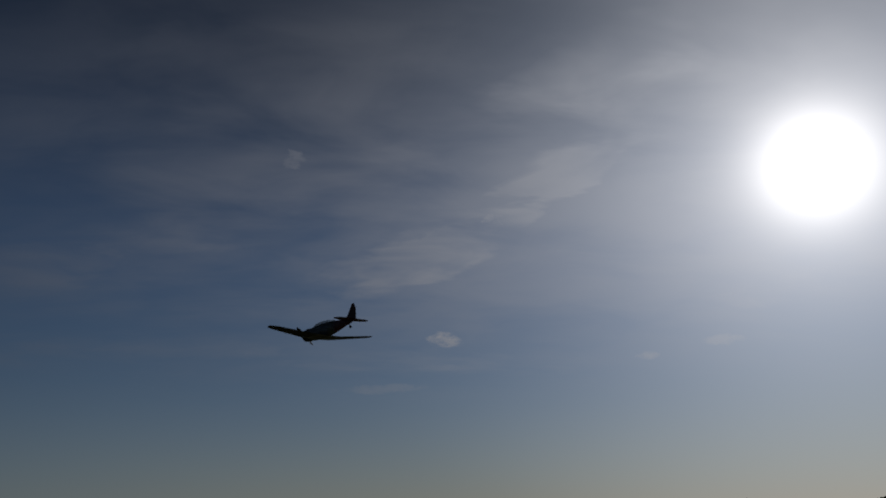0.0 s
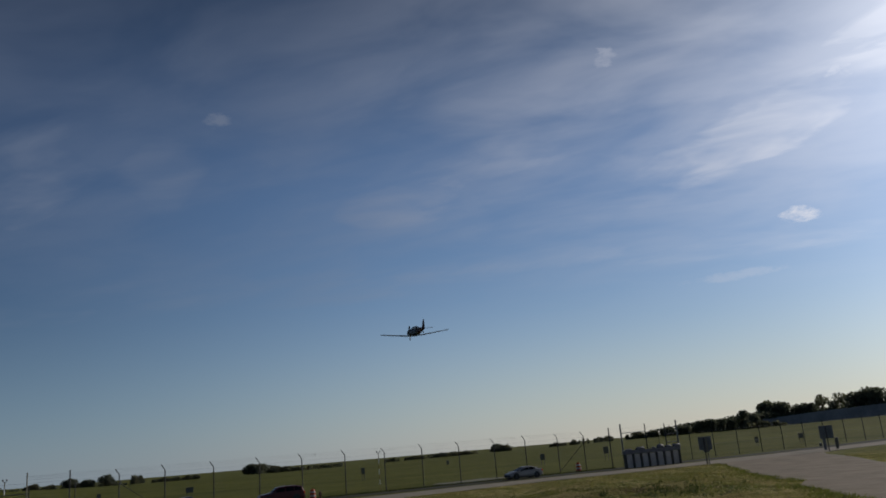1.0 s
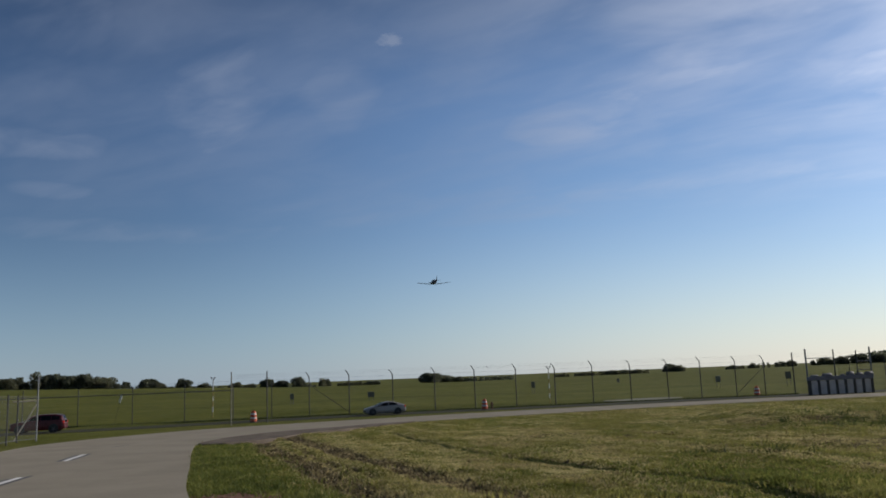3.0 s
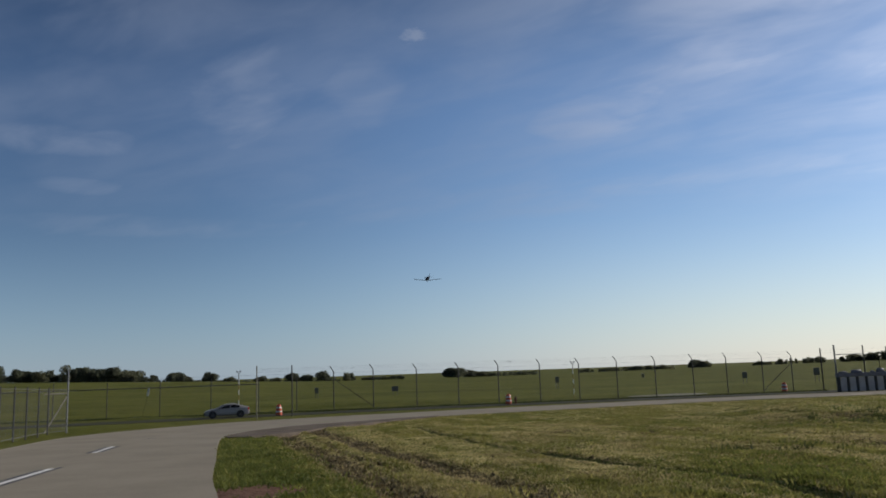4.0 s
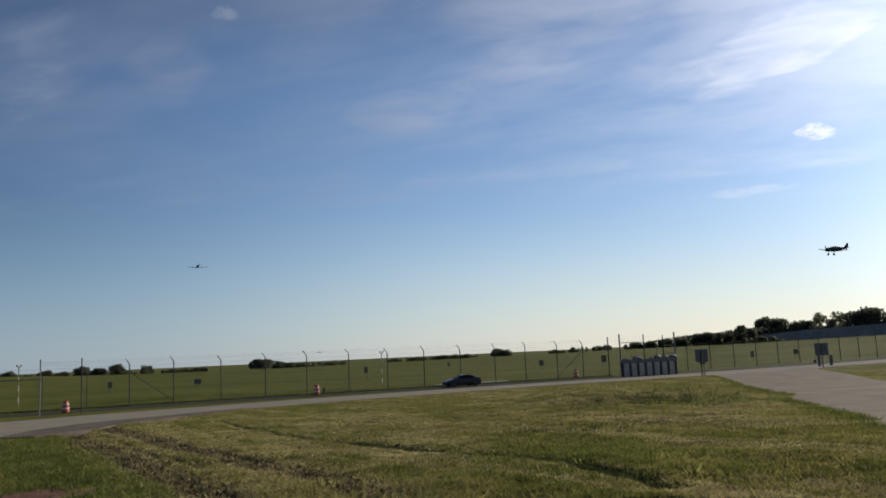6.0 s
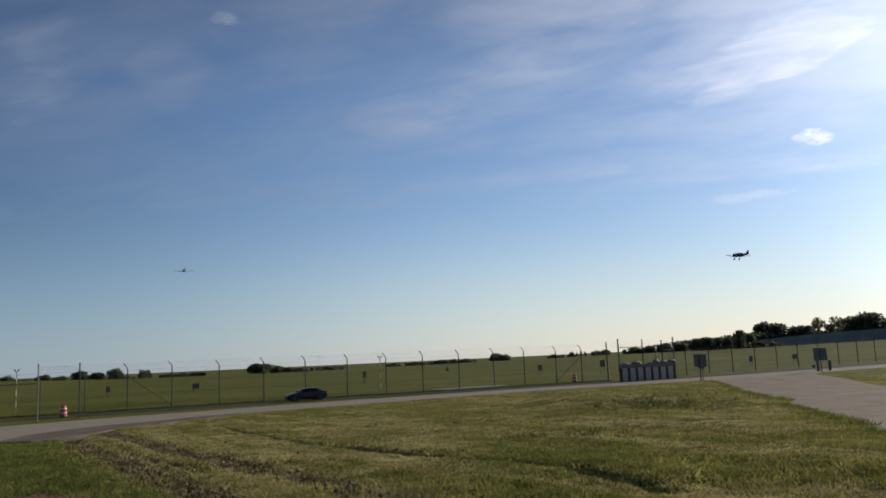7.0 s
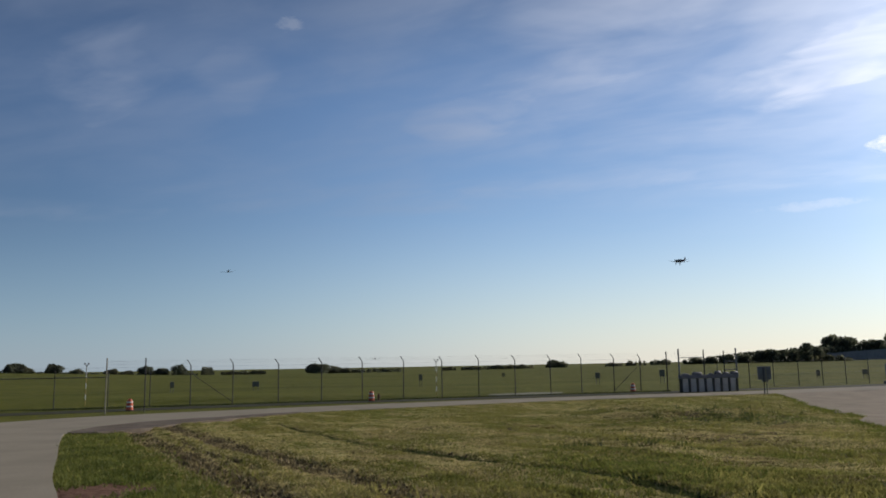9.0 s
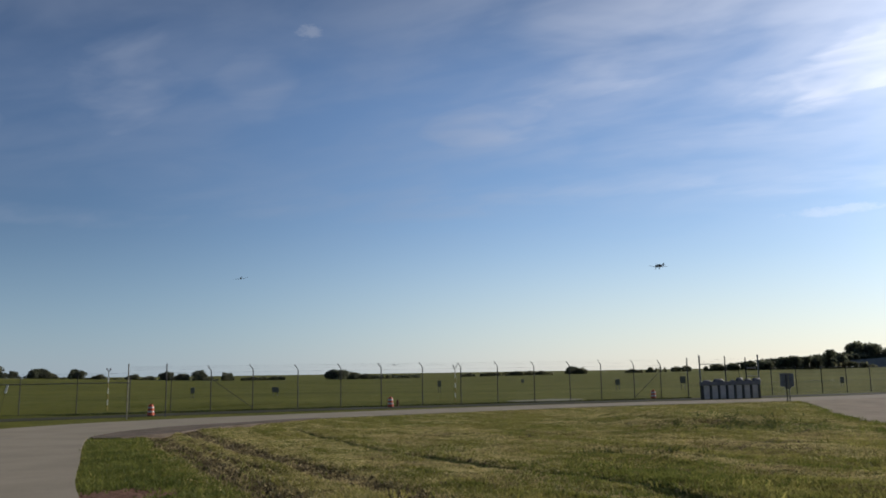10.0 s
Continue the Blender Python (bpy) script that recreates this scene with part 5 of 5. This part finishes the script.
for kind, az in zip(KINDS, (62.5, -43.6, -45.0, 64.0, 66.0)):
    x, y, z, h = bush_height(az, 1.1, 330)
    kind.matrix_basis = Matrix.LocRotScale((x, y, z), None, (h / 7.6, h / 7.6, h / 7.6))


def hedge(name, rows, mat, label, size, per):
    """Low continuous scrub along bearings: (bearing, top in degrees, distance)."""
    rng = np.random.default_rng(5)
    blobs = []
    for (a0, e0, r0), (a1, e1, r1) in zip(rows, rows[1:]):
        k = max(2, int(abs(a1 - a0) / 0.14))
        for i in range(k):
            t = (i + rng.random()) / k
            x, y, z, h = bush_height(a0 + (a1 - a0) * t, (e0 + (e1 - e0) * t) - 0.05 * rng.random(), r0 + (r1 - r0) * t + rng.random() * 5)
            h = max(h, 0.7)
            for level in np.arange(0.35, h, 0.9):
                blobs.append((x, y, z + min(level, h * 0.72), 0.45 + 0.28 * h * rng.random() * 0.8))
    pts, faces = leaf_cloud(rng, blobs, len(blobs) * per, size)
    tagged(new(name, mesh_of(name, pts, faces, mat)), label, "bushes", kind="stuff")


hedge("far_scrub", [(-42, 0.55, 348), (-36, 0.55, 348), (-33.5, 0.62, 348), (-30.8, 0.50, 348), (-29.3, 0.14, 348), (-28.2, 0.0, 348), (-23, -0.24, 352), (-16, -0.33, 352), (-15.5, -0.5, 352)], LEAVES, "dark scrub line at the field's far edge", 0.45, 16)
hedge("low_scrub", [(-7, -0.24, 352), (-4.6, -0.29, 352), (-1.6, -0.33, 352)], LEAVES, "low dark scrub along the far field", 0.4, 18)
hedge("middle_scrub", [(2.6, -0.32, 352), (4.6, -0.26, 352), (7.8, -0.24, 352)], LEAVES_OLIVE, "low olive scrub along the far field", 0.4, 18)
hedge("wood_edge", [(18.5, -0.15, 325), (20.5, 0.24, 318), (22, 0.46, 315), (25, 0.64, 308), (26.8, 0.78, 305), (30, 0.6, 322), (34, 0.6, 322), (44, 0.6, 322), (52, 0.45, 322), (62, 0.3, 322)], LEAVES, "dense dark wood behind the airfield", 0.5, 15)
hedge("wall_scrub", [(26.0, 0.1, 292), (27.8, 0.05, 292), (28.6, -0.08, 290)], LEAVES_OLIVE, "olive scrub at the end of a long wall", 0.5, 20)


def long_wall():
    """A long grey wall below the wood."""
    bm = B()
    a = [(27.2, 0.20), (28.5, 0.28), (30.0, 0.38), (32.0, 0.46), (34.0, 0.54), (37.0, 0.55), (41.0, 0.45), (46.0, 0.35), (54.0, 0.3)]
    front, back = [], []
    for az, el in a:
        r = 300
        x, y, z, h = bush_height(az, el, r)
        n = Vector((x, y)).normalized()
        front.append(((x, y, z - 0.5), (x, y, z + h)))
        back.append(((x + n.x * 0.5, y + n.y * 0.5, z - 0.5), (x + n.x * 0.5, y + n.y * 0.5, z + h)))
    rings = [[f[0], f[1], b[1], b[0]] for f, b in zip(front, back)]
    loft(bm, rings)
    wall = tagged(new("long_wall", finish(bm, WALL_GREY, "long_wall")), "long low grey wall below the dark wood", "wall", kind="structure")
    for i in range(34):  # slightly proud pilasters
        az = 27.4 + i * 0.8
        el = np.interp(az, [p[0] for p in a], [p[1] for p in a])
        x, y, z, h = bush_height(az, float(el), 299.9)
        bm = B()
        box(bm, (0.5, 0.25, h + 0.2), (x, y, z + h / 2 - 0.05), (0, 0, -az))
        part("pilaster", bm, WALL_GREY, wall)


long_wall()


# ---- grass and soil near the camera ----
SHOULDER = [(-19.7, 45.0), (-20.3, 50.5), (-19.5, 55.5), (-17.5, 60.0), (-13.4, 64.7), (-10.4, 66.4), (-13.4, 60.8), (-15.6, 54.5), (-16.2, 47.5), (-17.4, 44.2), (-18.9, 43.6)]


def scatter(n, seed, keep):
    """Points on the grass: denser towards the camera, none on the roads."""
    rng = np.random.default_rng(seed)
    az = np.radians(rng.uniform(-27, 40, n))
    d = 15.5 + (94 - 15.5) * rng.random(n) ** 1.5
    x, y = d * np.sin(az), d * np.cos(az)
    ok = ~inside(x, y, ROAD_POLY) & (away(x, y, ROAD_POLY) > 0.08) & keep(x, y, rng)
    ok &= ~inside(x, y, SHOULDER) & (np.hypot(x + 8.0, (y - 19.7) * 0.8) > 1.7 * rng.random(n) ** 0.3)
    ok &= y < 73.5 + np.where(x < 0, 0.46, 0.32) * x
    ok &= x > -24
    return x[ok], y[ok], rng


def rut_near(x, y, grow=1.0):
    near = np.zeros(x.shape)
    for line, w in RUTS:
        near = np.maximum(near, 1 - smooth_step(w * 0.7 * grow, w * 1.5 * grow, away(x, y, curve_through(line, 2.0))))
    return near


def patchy(u, v, seed):
    """Smooth random values between 0 and 1 over a plane."""
    grid = np.random.default_rng(seed).random((128, 128))
    i, j = np.floor(u).astype(int), np.floor(v).astype(int)
    a, b = u - i, v - j
    a, b = a * a * (3 - 2 * a), b * b * (3 - 2 * b)
    g = lambda p, q: grid[p % 128, q % 128]
    return (g(i, j) * (1 - a) + g(i + 1, j) * a) * (1 - b) + (g(i, j + 1) * (1 - a) + g(i + 1, j + 1) * a) * b


def row_tone(x, y):
    """Uneven rows of cut grass, running the way of the ruts, for where straw lies."""
    u, v = 0.91 * x + 0.42 * y, -0.42 * x + 0.91 * y
    return 0.45 * patchy(u * 0.75, v * 0.11, 21) + 0.35 * patchy(u * 1.9, v * 0.3, 22) + 0.2 * patchy(x * 0.16, y * 0.16, 23)


GROUND_Z = bpy.data.objects["ground"]


def ground_heights(x, y):
    """Heights of the bumpy ground mesh below points."""
    xs, ys = growing(-42, 62, 0.32, 4200), growing(15, 98, 0.32, 4200)
    z = np.empty(len(GROUND_Z.data.vertices) * 3)
    GROUND_Z.data.vertices.foreach_get("co", z)
    z = z.reshape(len(ys), len(xs), 3)[:, :, 2]
    i = np.clip(np.searchsorted(xs, x) - 1, 0, len(xs) - 2)
    j = np.clip(np.searchsorted(ys, y) - 1, 0, len(ys) - 2)
    u, v = (x - xs[i]) / (xs[i + 1] - xs[i]), (y - ys[j]) / (ys[j + 1] - ys[j])
    return z[j, i] * (1 - u) * (1 - v) + z[j, i + 1] * u * (1 - v) + z[j + 1, i] * (1 - u) * v + z[j + 1, i + 1] * u * v


def blades(name, n, seed, keep, low, high, mat, label, spread=0.07, flat=0.5):
    """Tufts of three leaning blades each."""
    x, y, rng = scatter(n, seed, keep)
    z = ground_heights(x, y)
    k = len(x)
    out = []
    for _ in range(3):
        t, lean = rng.uniform(0, 6.28, k), rng.uniform(0.1, flat + 0.6, k)
        h = rng.uniform(low, high, k) * (0.6 + 0.8 * rng.random(k))
        w = 0.014 + 0.022 * rng.random(k) + h * 0.05
        bx, by = x + rng.uniform(-spread, spread, k), y + rng.uniform(-spread, spread, k)
        s = rng.uniform(0, 6.28, k)
        tip = np.stack([bx + np.cos(t) * h * lean, by + np.sin(t) * h * lean, z + h], 1)
        out.append(np.stack([np.stack([bx - np.cos(s) * w, by - np.sin(s) * w, z - 0.02], 1), np.stack([bx + np.cos(s) * w, by + np.sin(s) * w, z - 0.02], 1), tip], 1))
    pts = np.concatenate(out).reshape(-1, 3)
    tagged(new(name, mesh_of(name, pts, np.arange(len(pts)).reshape(-1, 3), mat)), label, "grass", kind="stuff")


def clods():
    x, y, rng = scatter(95000, 9, lambda x, y, g: ((x < 1.5) | (g.random(len(x)) < 0.3)) & (rut_near(x, y, 1.0) * (y < 56) > 0.2 + 0.7 * g.random(len(x)) + 0.25 * np.sin(x * 2.1 + y * 1.7)))
    z = ground_heights(x, y)
    k = len(x)
    s = 0.025 + 0.10 * rng.random(k) ** 2.5
    base = np.array([(1, 0, -0.3), (-0.5, 0.87, -0.3), (-0.5, -0.87, -0.3), (0.2, 0.1, 0.9)])
    t = rng.uniform(0, 6.28, k)
    c, n = np.cos(t), np.sin(t)
    p = base[None] * (0.7 + 0.6 * rng.random((k, 4, 3)))
    pts = np.stack([p[:, :, 0] * c[:, None] - p[:, :, 1] * n[:, None], p[:, :, 0] * n[:, None] + p[:, :, 1] * c[:, None], p[:, :, 2]], 2) * s[:, None, None]
    pts += np.stack([x, y, z], 1)[:, None]
    faces = (np.array([(0, 1, 3), (1, 2, 3), (2, 0, 3)])[None] + 4 * np.arange(k)[:, None, None]).reshape(-1, 3)
    tagged(new("soil_clods", mesh_of("soil_clods", pts.reshape(-1, 3), faces, SOIL)), "dark broken soil clods along the ruts", "soil", kind="stuff")


clods()


def corner(x, y):
    """The lusher strip of grass along the bend of the road."""
    return (x < -4) * (y < 52) * (1 - smooth_step(1.5, 5.0, away(x, y, NEAR_EDGE)))


def browner(x, y):
    b = np.zeros(x.shape)
    for cx, cy, rx, ry, k in BROWN_PATCHES:
        b = np.maximum(b, k * np.exp(-((x - cx) / rx) ** 2 - ((y - cy) / ry) ** 2))
    return b


blades("green_sward", 165000, 6, lambda x, y, g: (greener(x, y) * (0.5 + patchy(x * 1.1, y * 0.7, 31)) > 0.2 + 0.8 * g.random(len(x))) & (rut_near(x, y) < 0.3), 0.04, 0.10, GREEN_BLADE, "greener grass patches among the mown rows", 0.10, 0.8)
# second ellipse: dark blades put shade into the bank's near slope
blades("dark_tufts", 60000, 7, lambda x, y, g: ((np.hypot((x - 7.6) / 2.6, (y - 30.2) / 2.2) < 0.4 + 0.7 * g.random(len(x))) | (np.hypot((x - 17.0) / 6, (y - 45.5) / 4.5) < 1.1 * g.random(len(x)))) & (patchy(x * 1.3, y * 0.9, 33) > 0.5), 0.12, 0.28, TUFT, "dark green uncut tufts, and dark blades for the bank's shaded slope", 0.15, 0.7)
blades("lush_blades", 160000, 4, lambda x, y, g: corner(x, y) * (0.45 + 0.9 * patchy(x * 0.8, y * 0.5, 37)) > 0.12 + 0.7 * g.random(len(x)), 0.04, 0.12, GREEN_BLADE, "lush green grass along the road's edge", 0.09, 0.8)
blades("grass_blades", 230000, 1, lambda x, y, g: (corner(x, y) < g.random(len(x))) & (greener(x, y) < 0.35 + g.random(len(x))) & (browner(x, y) < 0.2 + g.random(len(x))) & (rut_near(x, y) < 0.15 + 0.5 * g.random(len(x))) & (row_tone(x, y) < 0.42 + 0.25 * g.random(len(x))), 0.03, 0.085, BLADE, "short green mown grass beside the road", 0.09, 0.9)
blades("straw", 260000, 2, lambda x, y, g: (corner(x, y) < 0.7 * g.random(len(x))) & (greener(x, y) < 0.9 * g.random(len(x))) & ((row_tone(x, y) > 0.45 + 0.15 * g.random(len(x))) | (rut_near(x, y, 2.6) > 0.3 + 0.6 * g.random(len(x)))) & (rut_near(x, y, 0.9) < 0.2 + 0.7 * g.random(len(x))), 0.02, 0.06, STRAW, "dry cut grass lying in rows", 0.14, 2.4)
# the dark blades draw the shade on this row's near side
blades("shaded_row_tufts", 550000, 14, lambda x, y, g: (away(x, y, THIN_ROW) < 0.10 + 0.16 * g.random(len(x))) & (patchy(x * 0.7, y * 0.7, 43) > 0.25 * g.random(len(x))), 0.06, 0.13, TUFT, "uncut row of grass, coloured dark for its shaded side", 0.06, 0.5)
blades("verge_tufts", 260000, 15, lambda x, y, g: (x > 15) & (y > 24) & (away(x, y, SIDE_L) < 1.5 * g.random(len(x)) ** 2) & (patchy(x * 0.8, y * 0.6, 44) > 0.35), 0.07, 0.20, GREEN_BLADE, "rough grass along the side road's ragged edge", 0.12, 0.8)
blades("dry_thatch", 330000, 13, lambda x, y, g: (x > -3) & (patchy(x * 0.33 + 0.2 * y, y * 0.75, 41) * 0.6 + 0.4 * patchy(x * 1.4, y * 1.9, 42) > 0.50 + 0.22 * g.random(len(x))) & (greener(x, y) < 0.6 + 0.5 * g.random(len(x))), 0.02, 0.06, DEAD_GRASS, "brownish dead thatch in bands across the mown grass", 0.13, 2.0)
blades("rut_litter", 135000, 8, lambda x, y, g: (x < 3) & (rut_near(x, y, 1.3) > 0.25 + 0.6 * g.random(len(x))) & (patchy(x * 0.9, y * 0.5, 35) > 0.55 * g.random(len(x))), 0.02, 0.075, DEAD_GRASS, "dead brown grass torn up along the ruts", 0.14, 2.2)


def fence_grass():
    """Uncut grass below the perimeter fence."""
    rng = np.random.default_rng(12)
    x = rng.uniform(-62, 30, 16000)
    y = 88.5 + 0.27 * x + rng.normal(0, 0.28, len(x))
    z, h = land(x, y), rng.uniform(0.08, 0.24, len(x))
    t, s, w = rng.uniform(0, 6.28, len(x)), rng.uniform(0, 6.28, len(x)), rng.uniform(0.03, 0.07, len(x))
    foot = np.stack([np.cos(s) * w, np.sin(s) * w, 0 * w], 1)
    base = np.stack([x, y, z - 0.03], 1)
    tip = base + np.stack([np.cos(t) * h * 0.4, np.sin(t) * h * 0.4, h], 1)
    pts = np.stack([base - foot, base + foot, tip], 1).reshape(-1, 3)
    tagged(new("fence_grass", mesh_of("fence_grass", pts, np.arange(len(pts)).reshape(-1, 3), TUFT)), "uncut dark grass along the foot of the fence", "grass", kind="stuff")


fence_grass()
blades("tall_tufts", 5200, 3, lambda x, y, g: (np.sin(x * 0.7 + 2) * np.sin(y * 0.45) > 0.35) | (g.random(len(x)) < 0.12), 0.10, 0.21, BLADE, "taller uncut grass tufts", 0.16, 0.6)


# ---- what moves ----
def sight(az, el, d):
    a, e = radians(az), radians(el)
    return EYE[0] + d * math.sin(a) * math.cos(e), EYE[1] + d * math.cos(a) * math.cos(e), EYE[2] + d * math.sin(e)


# seconds, bearing and height in degrees, distance in metres, heading, climb and bank in degrees
CLIMB_AWAY = [(0.0, 22.95, 14.08, 83.5, -12.5, 2, -3), (0.1, 20.0, 13.22, 89, -12.5, 2, -3), (0.2, 17.25, 12.35, 95, -12.5, 2.5, -3), (0.3, 15.10, 11.66, 100, -12.5, 3, -3),
              (0.5, 10.92, 10.42, 111, -13, 4, -2), (1.0, 4.10, 8.40, 143, -14, 6, -3), (1.5, -0.33, 7.38, 179, -15, 6, -3), (2.0, -3.38, 6.91, 216, -17, 6, -3),
              (2.5, -5.44, 6.71, 255, -19, 4, -2), (3.0, -7.06, 6.61, 292, -19, 3, -1), (4.5, -10.11, 6.60, 392, -19, 1, 0), (5.0, -10.83, 6.65, 425, -19, 1, 0),
              (5.5, -11.35, 6.66, 457, -19, 1, 0), (7.0, -12.62, 6.70, 552, -19, 1, 0), (8.0, -13.30, 6.69, 615, -20, 1, -3), (9.0, -13.87, 6.63, 679, -20, 1, -6), (10.0, -14.39, 6.57, 742, -20, 1, -9)]
CLIMB_OUT = [(5.7, 34.30, 5.34, 278, -17, 6, 0), (7.0, 26.47, 5.98, 345, -17, 6, 0), (7.5, 24.13, 6.24, 369, -17, 6, 0), (8.0, 22.03, 6.43, 392, -17, 6, 0), (8.5, 20.09, 6.63, 415, -17, 6, 0),
             (9.0, 18.34, 6.77, 437, -17, 6, 0), (9.5, 16.86, 6.88, 459, -17, 6, 0), (10.0, 15.59, 6.97, 480, -17, 6, 0)]


def attitude(place, heading, climb, bank):
    return pose(*place, bank, -climb, 90 - heading)


def drive(car_thing, wheels, going, turned=1, beside=0.0):
    """Along the service road; going: seconds and x; turned -1: towards +x."""
    line = np.array(sorted(LANE_LINE))
    rows = []
    for k in range(41):
        t = k * SECONDS / 40
        x = float(np.interp(t, [g[0] for g in going], [g[1] for g in going]))
        y = float(np.interp(x, line[:, 0], line[:, 1]))
        ya, yb = (float(np.interp(x + s, line[:, 0], line[:, 1])) for s in (3.0, -3.0))
        y += beside
        rows.append((t, pose(x, y, height_at(x, y) + 0.02, 0, 0, math.degrees(math.atan2(turned * (yb - ya), turned * -6.0)))))
    walk(car_thing, rows)
    for hub, radius in wheels:
        at = hub.matrix_basis.translation.copy()
        walk(hub, [(k * 0.1, pose(*at, 0, 80 * k, 0)) for k in range(101)])


def motions():
    walk(plane_a, [(t, attitude(sight(az, el, d), h, c, b)) for t, az, el, d, h, c, b in CLIMB_AWAY])
    first = Vector(sight(34.30, 5.34, 278))
    early = [(t, attitude(first + Vector((-4.0, 55.0, 7.5)) * (t - 5.7), -17, 6, 0)) for t in (0.0, 2.0, 4.0, 5.0)]
    walk(plane_b, early + [(t, attitude(sight(az, el, d), h, c, b)) for t, az, el, d, h, c, b in CLIMB_OUT])
    walk(plane_c, [(t, attitude(sight(-3.5, 0.39, 1500 - 40 * t), 176, -3, 0)) for t in (0.0, 5.0, 10.0)])
    for prop, first_turn in ((prop_a, -50), (prop_b, 50), (prop_c, 0)):
        walk(prop, [(k * 0.1, pose(3.42, 0, 0, first_turn + 77 * k)) for k in range(101)])
    drive(silver_sedan, wheels_a, ((0.0, 34.1), (10.0, -131.9)))
    drive(red_suv, wheels_b, ((0.0, 9.55), (8.2, -139.9), (10.0, -172.0)))
    drive(blue_pickup, wheels_c, ((0.0, -0.4), (8.0, -135.0), (10.0, -168.0)))
    drive(navy_sedan, wheels_d, ((0.0, 109.5), (0.5, 101.0), (4.5, 34.8), (5.5, 18.6), (7.0, -6.5), (8.0, -23.3), (8.5, -32.1), (10.0, -58.6)))
    drive(black_pickup, wheels_e, ((0.0, -10.6), (1.5, -36.3), (10.0, -180.0)))
    drive(oncoming_sedan, wheels_f, ((0.0, 20.5), (10.0, 186.5)), -1, 2.6)


motions()
